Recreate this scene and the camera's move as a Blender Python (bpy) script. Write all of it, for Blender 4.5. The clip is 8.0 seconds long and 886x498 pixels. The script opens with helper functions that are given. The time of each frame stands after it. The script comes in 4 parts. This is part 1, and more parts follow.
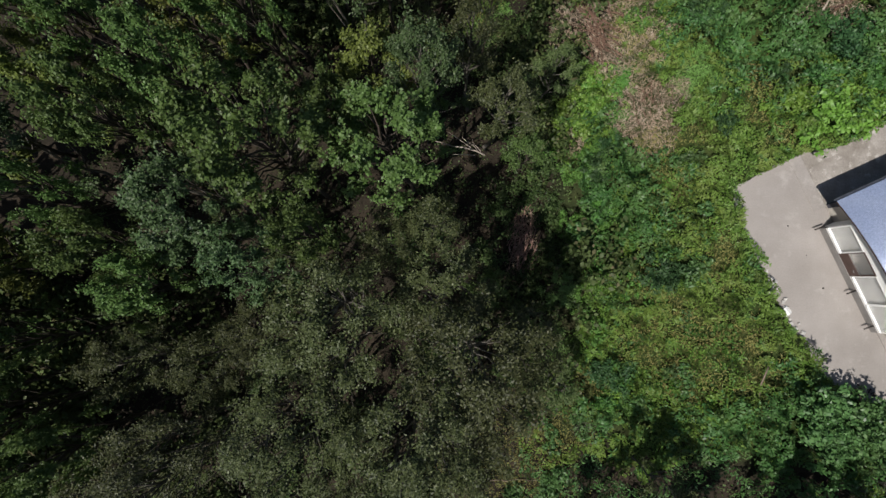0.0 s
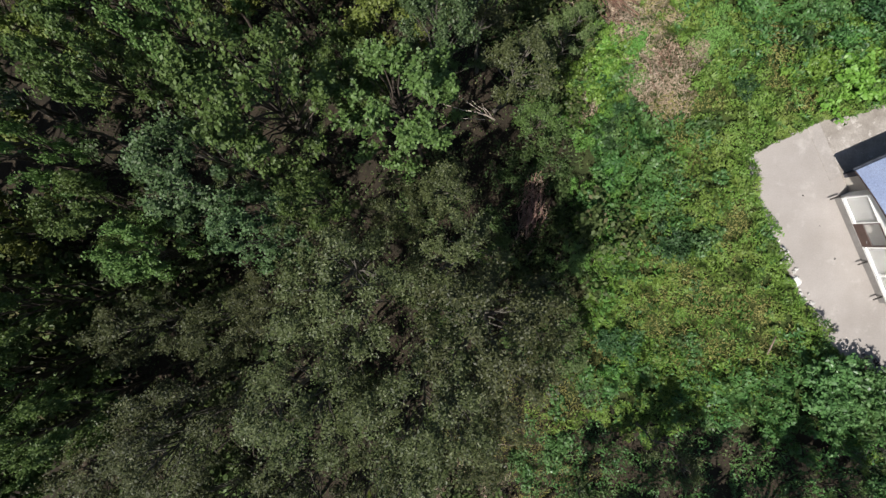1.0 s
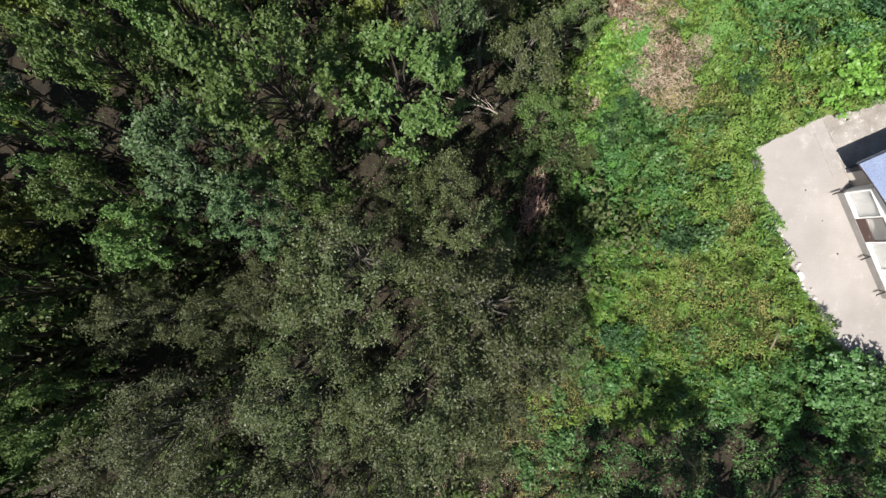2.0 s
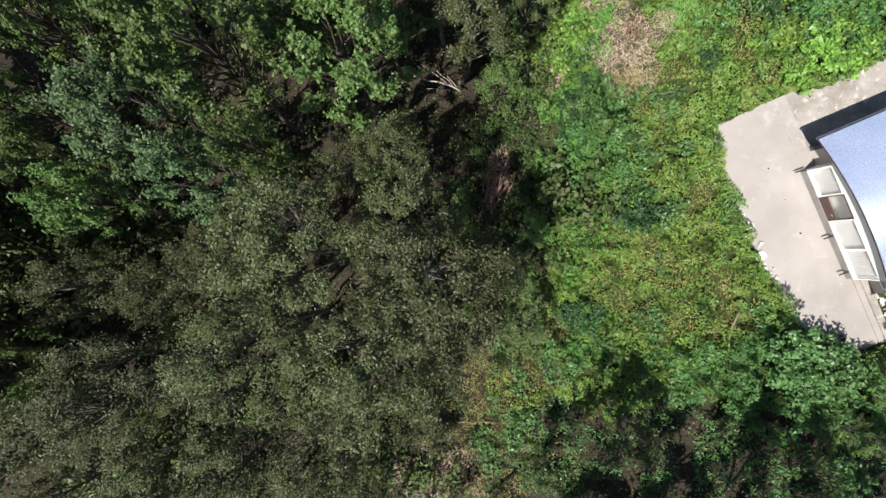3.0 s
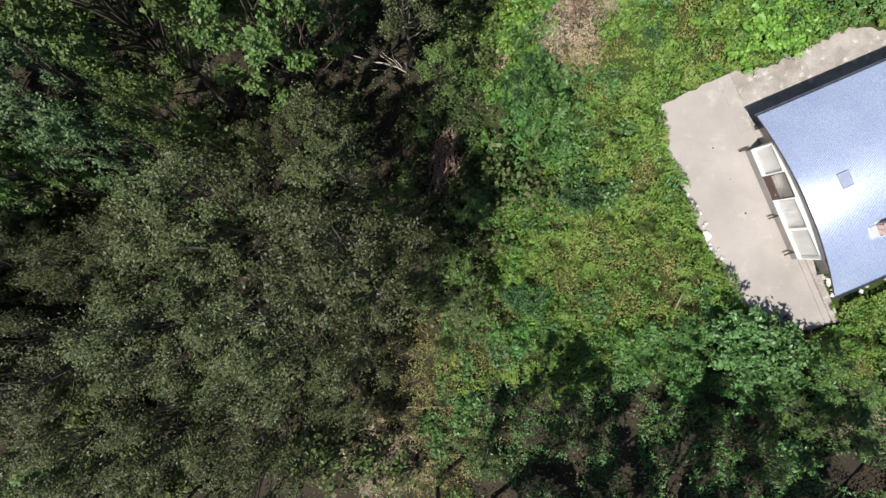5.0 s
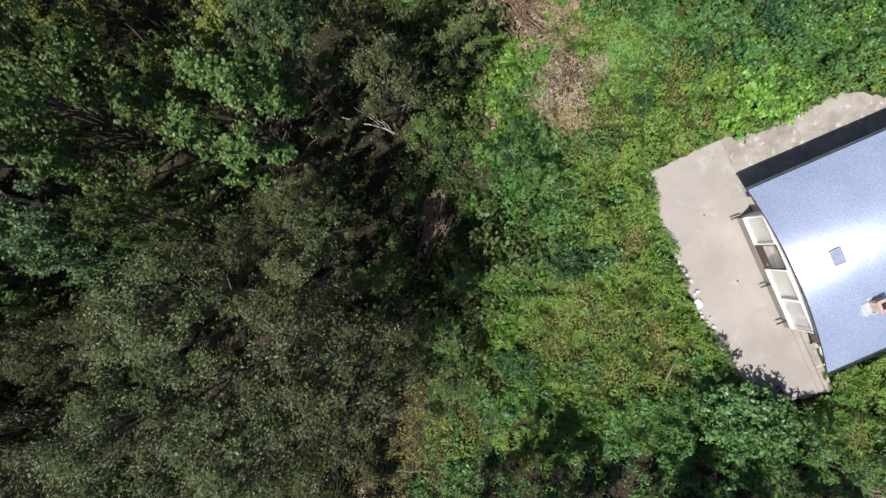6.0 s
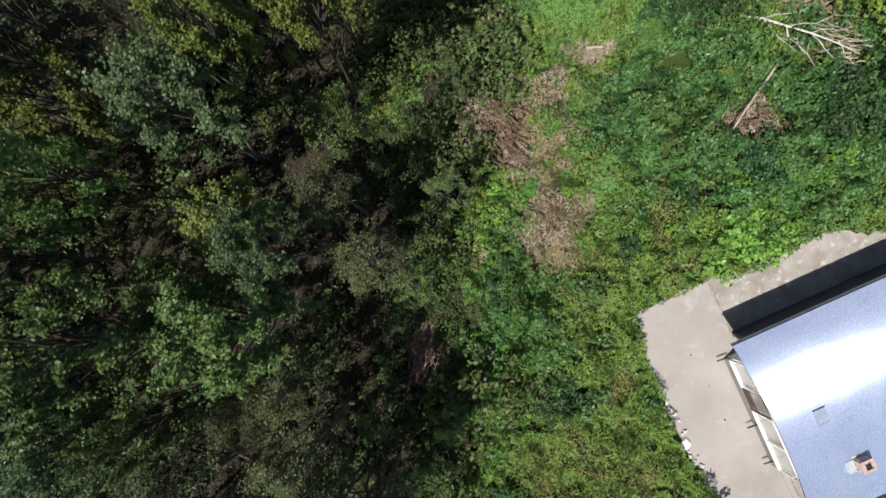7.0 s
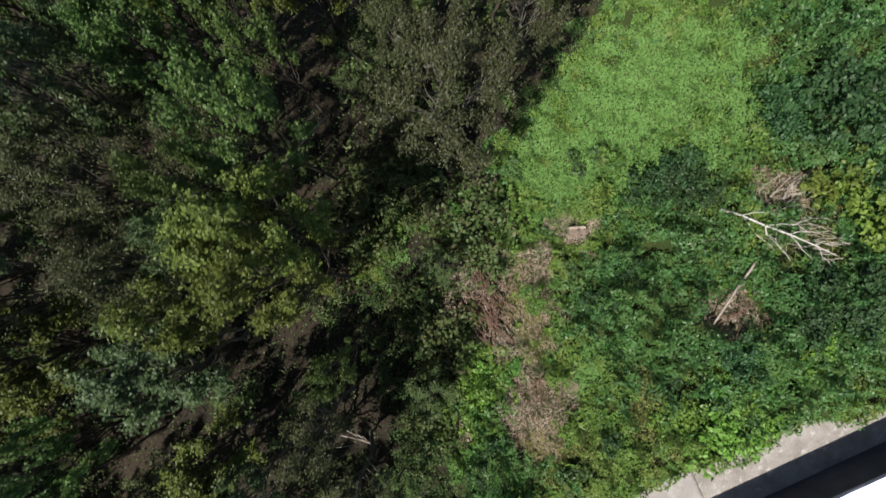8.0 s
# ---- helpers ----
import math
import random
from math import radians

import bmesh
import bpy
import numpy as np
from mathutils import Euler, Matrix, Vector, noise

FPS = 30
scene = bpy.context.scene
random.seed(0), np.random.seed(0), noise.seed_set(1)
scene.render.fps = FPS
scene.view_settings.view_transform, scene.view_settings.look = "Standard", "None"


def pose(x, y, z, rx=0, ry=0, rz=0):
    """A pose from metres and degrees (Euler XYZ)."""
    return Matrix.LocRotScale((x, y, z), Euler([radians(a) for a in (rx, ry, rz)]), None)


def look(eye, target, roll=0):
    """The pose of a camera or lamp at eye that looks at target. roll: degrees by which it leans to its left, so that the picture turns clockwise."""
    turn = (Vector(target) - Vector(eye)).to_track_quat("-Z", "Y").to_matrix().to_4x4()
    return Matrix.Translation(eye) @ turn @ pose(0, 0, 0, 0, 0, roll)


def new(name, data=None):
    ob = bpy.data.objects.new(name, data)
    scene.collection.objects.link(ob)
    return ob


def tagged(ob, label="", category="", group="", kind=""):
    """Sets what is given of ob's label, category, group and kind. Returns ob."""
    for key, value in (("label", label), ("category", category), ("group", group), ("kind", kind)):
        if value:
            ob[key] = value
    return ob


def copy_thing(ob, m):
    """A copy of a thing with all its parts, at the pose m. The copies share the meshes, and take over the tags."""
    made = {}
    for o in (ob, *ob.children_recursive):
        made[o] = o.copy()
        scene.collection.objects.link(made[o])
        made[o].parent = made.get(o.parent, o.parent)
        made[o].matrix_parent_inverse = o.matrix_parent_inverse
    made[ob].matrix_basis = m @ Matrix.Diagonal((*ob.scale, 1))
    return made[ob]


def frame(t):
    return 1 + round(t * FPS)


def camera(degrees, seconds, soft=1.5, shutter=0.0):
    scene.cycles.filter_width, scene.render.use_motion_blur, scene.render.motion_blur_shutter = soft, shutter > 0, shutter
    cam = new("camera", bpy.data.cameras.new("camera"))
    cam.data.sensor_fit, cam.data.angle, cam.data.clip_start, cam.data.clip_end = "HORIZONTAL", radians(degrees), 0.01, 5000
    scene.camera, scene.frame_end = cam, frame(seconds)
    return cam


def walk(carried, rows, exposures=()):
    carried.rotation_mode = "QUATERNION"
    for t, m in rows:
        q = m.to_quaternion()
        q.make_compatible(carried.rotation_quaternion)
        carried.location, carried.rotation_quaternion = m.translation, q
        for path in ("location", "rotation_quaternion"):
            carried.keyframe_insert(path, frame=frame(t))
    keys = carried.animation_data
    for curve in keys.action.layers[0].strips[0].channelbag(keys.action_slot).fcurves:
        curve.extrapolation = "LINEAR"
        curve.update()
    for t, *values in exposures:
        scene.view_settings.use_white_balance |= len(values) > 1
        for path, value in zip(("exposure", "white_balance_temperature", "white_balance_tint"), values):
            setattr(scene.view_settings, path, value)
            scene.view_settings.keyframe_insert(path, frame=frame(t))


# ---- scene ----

# ---- camera: a drone that looks straight down ----
cam = camera(84.0, 8.0, soft=1.5, shutter=0.15)
PATH = [
    (0, -0.037, 0.102, 30.245, 2.981, 0.449, 0.988),
    (0.034, -0.037, 0.102, 30.245, 2.981, 0.449, 0.988),
    (0.1, -0.25, 0.17, 30.0, -1.25, 0.1, 1.15),
    (0.2, -0.40, 0.22, 29.8, -0.75, -0.1, 1.28),
    (0.5, -0.639, 0.305, 29.617, -0.747, -0.306, 1.465),
    (1, -0.782, 0.210, 29.788, -1.019, 0.067, 1.402),
    (2.3, -1.097, -0.809, 29.463, -0.206, -0.323, 1.894),
    (2.5, -0.494, -0.940, 29.357, -0.289, -0.266, 1.973),
    (3, 1.636, -2.055, 29.272, -0.069, -0.063, 2.193),
    (3.5, 3.082, -2.979, 29.267, -0.060, 0.129, 2.322),
    (4, 3.283, -3.215, 29.125, -0.088, 0.102, 2.170),
    (4.2, 3.527, -3.390, 29.119, -0.036, -0.059, 2.05),
    (5.3, 5.522, -2.695, 28.809, 0.095, -0.052, 2.057),
    (5.5, 5.618, -1.887, 28.700, -0.011, -0.013, 2.088),
    (6, 5.731, 0.810, 28.662, 0.269, 0.044, 1.923),
    (6.5, 5.938, 4.369, 28.753, 0.318, 0.169, 1.515),
    (7, 6.180, 9.413, 28.904, -0.058, 0.043, 1.085),
    (7.5, 6.590, 14.552, 29.070, 0.110, 0.016, 0.693),
    (8, 6.783, 20.892, 29.191, -0.091, -0.216, 0.634),
]
EXPOSURES = [(0.0, 0.06), (0.5, 0.34), (1.0, 0.56), (2.4, 0.98), (4.0, 0.87), (5.5, 0.73), (6.5, 0.65), (8.0, 0.51)]
walk(cam, [(t, pose(x, y, z, rx, ry, rz)) for t, x, y, z, rx, ry, rz in PATH], EXPOSURES)

# ---- daylight ----
SUN_AZ, SUN_EL = math.atan2(-0.343, -0.374), radians(59.5)
world = bpy.data.worlds.new("sky")
scene.world = world
world.use_nodes = True
wn = world.node_tree.nodes
sky = wn.new("ShaderNodeTexSky")
sky.sky_type, sky.sun_disc = "NISHITA", False
sky.sun_elevation, sky.sun_rotation = SUN_EL, SUN_AZ % (2 * math.pi)
world.node_tree.links.new(sky.outputs[0], wn["Background"].inputs[0])
wn["Background"].inputs[1].default_value = 0.062
sun = new("sun", bpy.data.lights.new("sun", "SUN"))
sun.data.energy, sun.data.angle, sun.data.color = 4.7, radians(0.5), (1.0, 0.96, 0.91)
toward = Vector((math.sin(SUN_AZ) * math.cos(SUN_EL), math.cos(SUN_AZ) * math.cos(SUN_EL), math.sin(SUN_EL)))
sun.matrix_world = look(toward * 60, (0, 0, 0))


# ---- materials ----
def shader(name):
    m = bpy.data.materials.new(name)
    m.use_nodes = True
    return m, m.node_tree.nodes, m.node_tree.links, m.node_tree.nodes["Principled BSDF"]


def ramp_node(nodes, stops):
    r = nodes.new("ShaderNodeValToRGB")
    els = r.color_ramp.elements
    while len(els) < len(stops):
        els.new(0.5)
    for e, (p, c) in zip(els, stops):
        e.position, e.color = p, (*c, 1)
    return r


def noise_node(nodes, links, coord, scale, detail=4.0, rough=0.6):
    n = nodes.new("ShaderNodeTexNoise")
    n.inputs["Scale"].default_value, n.inputs["Detail"].default_value, n.inputs["Roughness"].default_value = scale, detail, rough
    links.new(coord, n.inputs["Vector"])
    return n


def mix_color(nodes, links, fac, a, b, blend="MIX"):
    m = nodes.new("ShaderNodeMix")
    m.data_type, m.blend_type = "RGBA", blend
    for sock, v in ((m.inputs[0], fac), (m.inputs[6], a), (m.inputs[7], b)):
        if isinstance(v, (int, float)):
            sock.default_value = v
        elif isinstance(v, tuple):
            sock.default_value = (*v, 1)
        else:
            links.new(v, sock)
    return m.outputs[2]


def surface(name, c1, c2, scale=1.0, fine=30.0, rough=0.8, metal=0.0, bump=0.3, depth=0.01, c3=None, spec=0.3, grain=0.2):
    """A mottled surface: broad stains from c1 to c2, fine grain and relief; c3 the rarer spots."""
    m, nodes, links, p = shader(name)
    co = nodes.new("ShaderNodeNewGeometry").outputs["Position"]
    big, small = noise_node(nodes, links, co, scale, 5), noise_node(nodes, links, co, fine, 4)
    r = ramp_node(nodes, [(0.35, c1), (0.68, c2)])
    links.new(big.outputs["Fac"], r.inputs[0])
    fine_mix = ramp_node(nodes, [(0.3, (1 - 1.3 * grain,) * 3), (0.7, (1 + 0.6 * grain,) * 3)])
    links.new(small.outputs["Fac"], fine_mix.inputs[0])
    col = mix_color(nodes, links, 1.0, r.outputs[0], fine_mix.outputs[0], "MULTIPLY")
    if c3:
        third = noise_node(nodes, links, co, scale * 2.3, 6, 0.7)
        cut = ramp_node(nodes, [(0.56, (0, 0, 0)), (0.68, (1, 1, 1))])
        links.new(third.outputs["Fac"], cut.inputs[0])
        col = mix_color(nodes, links, cut.outputs[0], col, c3)
    links.new(col, p.inputs["Base Color"])
    p.inputs["Roughness"].default_value, p.inputs["Metallic"].default_value = rough, metal
    p.inputs["Specular IOR Level"].default_value = spec
    b = nodes.new("ShaderNodeBump")
    b.inputs["Strength"].default_value, b.inputs["Distance"].default_value = bump, depth
    links.new(small.outputs["Fac"], b.inputs["Height"])
    links.new(b.outputs[0], p.inputs["Normal"])
    return m


def leaf_material(name, dark, light, odd, odd_share=0.08, through_share=0.25, rough=0.5, patch=0.25, patch_color=None, spread=0.25, dead=None, gloss=0.2):
    """Leaves: each its own tint, whole plants tinted apart, with broad drifts of another tint over the ground."""
    m, nodes, links, p = shader(name)
    g = nodes.new("ShaderNodeNewGeometry")
    o = nodes.new("ShaderNodeObjectInfo")
    r = ramp_node(nodes, [(0.0, dark), (1.0 - odd_share - 0.01, light), (1.0 - odd_share, odd), (1.0, odd)])
    links.new(g.outputs["Random Per Island"], r.inputs[0])
    col = r.outputs[0]
    drift = noise_node(nodes, links, g.outputs["Position"], patch, 4)
    cut = ramp_node(nodes, [(0.42, (0, 0, 0)), (0.62, (0.85, 0.85, 0.85))])
    links.new(drift.outputs["Fac"], cut.inputs[0])
    col = mix_color(nodes, links, cut.outputs[0], col, mix_color(nodes, links, 0.6, col, patch_color or light))
    if dead:
        spots = noise_node(nodes, links, g.outputs["Position"], 0.75, 6, 0.65)
        part_dead = ramp_node(nodes, [(0.48, (0, 0, 0)), (0.72, (0.5, 0.5, 0.5))])
        links.new(spots.outputs["Fac"], part_dead.inputs[0])
        col = mix_color(nodes, links, part_dead.outputs[0], col, dead)
    hsv = nodes.new("ShaderNodeHueSaturation")
    hue = nodes.new("ShaderNodeMapRange")
    hue.inputs[3].default_value, hue.inputs[4].default_value = 0.5 - 0.022 * spread / 0.25, 0.5 + 0.008 * spread / 0.25
    val = nodes.new("ShaderNodeMapRange")
    val.inputs[3].default_value, val.inputs[4].default_value = 1 - spread, 1 + spread
    links.new(o.outputs["Random"], hue.inputs[0])
    links.new(o.outputs["Random"], val.inputs[0])
    links.new(hue.outputs[0], hsv.inputs["Hue"])
    links.new(val.outputs[0], hsv.inputs["Value"])
    links.new(col, hsv.inputs["Color"])
    links.new(hsv.outputs[0], p.inputs["Base Color"])
    p.inputs["Roughness"].default_value = rough
    p.inputs["Specular IOR Level"].default_value = gloss
    t = nodes.new("ShaderNodeBsdfTranslucent")
    links.new(hsv.outputs[0], t.inputs[0])
    mix = nodes.new("ShaderNodeMixShader")
    mix.inputs[0].default_value = through_share
    links.new(p.outputs[0], mix.inputs[1])
    links.new(t.outputs[0], mix.inputs[2])
    links.new(mix.outputs[0], nodes["Material Output"].inputs[0])
    return m


def ground_material():
    """Dark litter in the wood and, as painted shade, in the southern band; dark green turf on the open slope."""
    m, nodes, links, p = shader("ground_soil")
    co = nodes.new("ShaderNodeNewGeometry").outputs["Position"]
    big, small = noise_node(nodes, links, co, 0.5, 5), noise_node(nodes, links, co, 11, 5)
    litter = ramp_node(nodes, [(0.35, (0.021, 0.018, 0.013)), (0.7, (0.050, 0.038, 0.026))])
    # Turf kept dark green, so that gaps in the weeds read as shade.
    turf = ramp_node(nodes, [(0.35, (0.028, 0.048, 0.012)), (0.7, (0.060, 0.075, 0.022))])
    links.new(big.outputs["Fac"], litter.inputs[0])
    links.new(big.outputs["Fac"], turf.inputs[0])
    at = nodes.new("ShaderNodeAttribute")
    at.attribute_name = "turf"
    grain = ramp_node(nodes, [(0.3, (0.6, 0.6, 0.6)), (0.7, (1.2, 1.2, 1.2))])
    links.new(small.outputs["Fac"], grain.inputs[0])
    col = mix_color(nodes, links, at.outputs["Fac"], litter.outputs[0], turf.outputs[0])
    links.new(mix_color(nodes, links, 1.0, col, grain.outputs[0], "MULTIPLY"), p.inputs["Base Color"])
    p.inputs["Roughness"].default_value, p.inputs["Specular IOR Level"].default_value = 0.95, 0.15
    b = nodes.new("ShaderNodeBump")
    b.inputs["Strength"].default_value, b.inputs["Distance"].default_value = 0.7, 0.08
    links.new(small.outputs["Fac"], b.inputs["Height"])
    links.new(b.outputs[0], p.inputs["Normal"])
    return m


SOIL = ground_material()
CONCRETE = surface("terrace_concrete", (0.268, 0.243, 0.222), (0.334, 0.305, 0.282), 0.30, 14, 0.85, c3=(0.352, 0.325, 0.300), depth=0.004, grain=0.10)
ROUGH_CONCRETE = surface("rough_concrete", (0.215, 0.19, 0.165), (0.35, 0.32, 0.29), 0.75, 9, 0.9, c3=(0.45, 0.42, 0.385), depth=0.012, grain=0.14)
PLASTER = surface("plaster", (0.42, 0.385, 0.34), (0.50, 0.46, 0.41), 0.8, 40, 0.85, depth=0.003)
WHITE = surface("white_paint", (0.78, 0.78, 0.76), (0.84, 0.83, 0.81), 1.5, 50, 0.45, depth=0.002)
# Long wall's plaster, darkened to the tone of the shade under the eave.
SHADED_PLASTER = surface("shaded_plaster", (0.050, 0.050, 0.062), (0.075, 0.074, 0.088), 0.9, 30, 0.8, depth=0.003)
GREY_BASE = surface("grey_base", (0.19, 0.18, 0.17), (0.25, 0.235, 0.22), 1.2, 30, 0.85, depth=0.004)
BROWN_WOOD = surface("brown_door", (0.070, 0.045, 0.038), (0.10, 0.062, 0.052), 2.0, 40, 0.55, depth=0.003)
DARK_STEEL = surface("dark_steel", (0.03, 0.027, 0.025), (0.05, 0.042, 0.038), 5, 60, 0.7, 0.2)
GUTTER = surface("gutter_metal", (0.16, 0.17, 0.20), (0.24, 0.26, 0.30), 3, 40, 0.4, 0.8)
ZINC = surface("roof_sheet", (0.44, 0.51, 0.69), (0.50, 0.57, 0.73), 0.5, 12, 0.16, 0.6, bump=0.05, depth=0.002)
FLASHING = surface("flashing", (0.52, 0.56, 0.58), (0.60, 0.64, 0.66), 2, 30, 0.35, 0.4, bump=0.1)
BRICK = surface("chimney_brick", (0.36, 0.25, 0.22), (0.50, 0.37, 0.34), 6, 50, 0.85, depth=0.004)
MORTAR = surface("mortar", (0.35, 0.33, 0.30), (0.42, 0.40, 0.36), 6, 50, 0.95)
FLUE_BLACK = surface("flue_black", (0.015, 0.014, 0.013), (0.03, 0.028, 0.025), 6, 40, 0.95)
STONE = surface("grey_stone", (0.28, 0.26, 0.24), (0.46, 0.43, 0.39), 3, 30, 0.85, c3=(0.16, 0.14, 0.12), depth=0.01)
PALE_STONE = surface("pale_rubble", (0.45, 0.43, 0.40), (0.66, 0.64, 0.60), 3, 30, 0.8, depth=0.008)
BARK = surface("bark", (0.045, 0.036, 0.028), (0.10, 0.08, 0.062), 2, 25, 0.9, depth=0.015)
PALE_BARK = surface("pale_bark", (0.09, 0.08, 0.066), (0.17, 0.155, 0.13), 2, 25, 0.85, c3=(0.08, 0.07, 0.06), depth=0.01)
DEAD_WOOD = surface("dead_wood", (0.30, 0.25, 0.20), (0.46, 0.40, 0.34), 2, 25, 0.85, c3=(0.25, 0.19, 0.14), depth=0.008)
BIRCH = surface("birch_bark", (0.46, 0.42, 0.38), (0.62, 0.58, 0.53), 3, 25, 0.8, c3=(0.30, 0.26, 0.22), depth=0.006)
BROWN_TWIG = surface("brown_twig", (0.10, 0.060, 0.042), (0.22, 0.130, 0.092), 3, 30, 0.9)
# Reddish dead wood, lightened in place of sun through the willows.
RED_TWIG = surface("red_twig", (0.22, 0.125, 0.095), (0.40, 0.25, 0.20), 3, 30, 0.9)
WEATHERED = surface("weathered_board", (0.16, 0.12, 0.09), (0.27, 0.21, 0.16), 4, 35, 0.9, c3=(0.34, 0.28, 0.22))
CUT_WOOD = surface("cut_wood", (0.36, 0.28, 0.21), (0.46, 0.37, 0.29), 5, 40, 0.8)

BROAD_LEAF = leaf_material("broad_leaf", (0.038, 0.066, 0.017), (0.112, 0.192, 0.050), (0.155, 0.225, 0.09), 0.08, 0.34, rough=0.5, gloss=0.32)
OLIVE_LEAF = leaf_material("olive_leaf", (0.048, 0.070, 0.015), (0.166, 0.214, 0.046), (0.20, 0.24, 0.075), 0.08, 0.36, rough=0.5, gloss=0.32)
TEAL_LEAF = leaf_material("teal_leaf", (0.030, 0.054, 0.021), (0.088, 0.146, 0.054), (0.14, 0.18, 0.10), 0.08, 0.3, rough=0.5, gloss=0.32)
GREY_LEAF = leaf_material("grey_leaf", (0.022, 0.030, 0.011), (0.072, 0.087, 0.030), (0.125, 0.138, 0.062), 0.08, 0.24, rough=0.5, gloss=0.32)
BUSH_LEAF = leaf_material("bush_leaf", (0.034, 0.098, 0.019), (0.104, 0.228, 0.046), (0.15, 0.26, 0.08), 0.08, 0.2)
BROAD_BUSH_LEAF = leaf_material("broad_bush_leaf", (0.024, 0.066, 0.018), (0.098, 0.190, 0.060), (0.15, 0.25, 0.10), 0.08, 0.25, rough=0.42, gloss=0.35)
DARK_BUSH_LEAF = leaf_material("dark_bush_leaf", (0.013, 0.038, 0.014), (0.044, 0.096, 0.034), (0.08, 0.14, 0.06), 0.06, 0.15)
RED_LEAF = leaf_material("red_leaf", (0.020, 0.013, 0.016), (0.052, 0.032, 0.034), (0.10, 0.07, 0.05), 0.10, 0.15)
YOUNG_LEAF = leaf_material("young_leaf", (0.030, 0.050, 0.017), (0.096, 0.136, 0.046), (0.17, 0.20, 0.10), 0.08, 0.22)
# Leaves darkened because too little shade falls at the wood's edge.
SHADED_LEAF = leaf_material("shaded_leaf", (0.022, 0.044, 0.014), (0.074, 0.122, 0.038), (0.12, 0.16, 0.07), 0.08, 0.25)
LIME_LEAF = leaf_material("lime_leaf", (0.060, 0.142, 0.018), (0.168, 0.305, 0.052), (0.22, 0.34, 0.10), 0.08, 0.28, rough=0.45, gloss=0.3)
YELLOW_LEAF = leaf_material("yellow_leaf", (0.076, 0.125, 0.020), (0.168, 0.236, 0.046), (0.20, 0.25, 0.08), 0.10)
WEED_LEAF = leaf_material("weed_leaf", (0.040, 0.098, 0.014), (0.145, 0.268, 0.050), (0.19, 0.28, 0.10), 0.04, 0.22, rough=0.5, patch=0.22, patch_color=(0.180, 0.250, 0.050), spread=0.03, dead=(0.215, 0.205, 0.066), gloss=0.25)
NETTLE_LEAF = leaf_material("nettle_leaf", (0.020, 0.066, 0.018), (0.084, 0.200, 0.058), (0.15, 0.26, 0.11), 0.06, 0.26, rough=0.45, patch=0.3, patch_color=(0.108, 0.218, 0.056), spread=0.03, dead=(0.14, 0.165, 0.06), gloss=0.32)
MEADOW_LEAF = leaf_material("meadow_leaf", (0.095, 0.200, 0.042), (0.150, 0.285, 0.072), (0.17, 0.30, 0.09), 0.04, 0.2, patch=0.25, spread=0.03)
DRY_LEAF = leaf_material("dry_stalk", (0.18, 0.135, 0.098), (0.44, 0.350, 0.265), (0.54, 0.46, 0.37), 0.12, 0.1, 0.8, patch=0.6, patch_color=(0.31, 0.225, 0.155), spread=0.03)
STRAW_LEAF = leaf_material("straw", (0.12, 0.125, 0.036), (0.25, 0.235, 0.078), (0.29, 0.26, 0.11), 0.08, 0.15, 0.8, patch=0.6, spread=0.03)
FLOOR_LEAF = leaf_material("floor_leaf", (0.034, 0.056, 0.018), (0.090, 0.130, 0.042), (0.12, 0.11, 0.055), 0.08, 0.2)


def glass_material():
    m, nodes, links, p = shader("window_glass")
    p.inputs["Base Color"].default_value = (0.85, 0.87, 0.88, 1)
    p.inputs["Roughness"].default_value = 0.03
    p.inputs["IOR"].default_value = 1.5
    p.inputs["Transmission Weight"].default_value = 0.95
    return m


GLASS = glass_material()
CLOUDED = surface("clouded_pane", (0.24, 0.27, 0.36), (0.29, 0.32, 0.41), 2, 30, 0.35)
CURTAIN = surface("curtain", (0.28, 0.27, 0.255), (0.36, 0.35, 0.33), 2.0, 25, 0.9)


# ---- mesh helpers ----
def part(name, bm, material, parent=None, label="", smooth=False):
    me = bpy.data.meshes.new(name)
    bm.to_mesh(me)
    bm.free()
    me.materials.append(material)
    if smooth:
        me.polygons.foreach_set("use_smooth", [True] * len(me.polygons))
    ob = new(name, me)
    if parent:
        ob.parent = parent
    if label:
        tagged(ob, label)
    return ob


def empty(name, m, label, category, group=""):
    ob = new(name)
    ob.matrix_world = m
    return tagged(ob, label, category, group)


def grid_mesh(name, verts, quads, material, smooth=False):
    """A mesh out of arrays of places and of four-cornered faces."""
    me = bpy.data.meshes.new(name)
    verts, quads = np.asarray(verts, np.float32), np.asarray(quads, np.int32)
    me.vertices.add(len(verts))
    me.vertices.foreach_set("co", verts.ravel())
    me.loops.add(quads.size)
    me.loops.foreach_set("vertex_index", quads.ravel())
    me.polygons.add(len(quads))
    me.polygons.foreach_set("loop_start", np.arange(0, quads.size, 4, dtype=np.int32))
    if smooth:
        me.polygons.foreach_set("use_smooth", np.ones(len(quads), bool))
    me.update(calc_edges=True)
    me.validate()
    me.materials.append(material)
    return me


def box(bm, x0, x1, y0, y1, z0, z1, bevel=0.0):
    made = bmesh.ops.create_cube(bm, size=1, matrix=Matrix.LocRotScale(((x0 + x1) / 2, (y0 + y1) / 2, (z0 + z1) / 2), None, (x1 - x0, y1 - y0, z1 - z0)))
    if bevel:
        vs = set(made["verts"])
        bmesh.ops.bevel(bm, geom=[e for e in bm.edges if e.verts[0] in vs and e.verts[1] in vs], offset=bevel, segments=1, affect="EDGES")
    return bm


def box_part(name, x0, x1, y0, y1, z0, z1, material, parent, bevel=0.01, label=""):
    return part(name, box(bmesh.new(), x0, x1, y0, y1, z0, z1, bevel), material, parent, label)


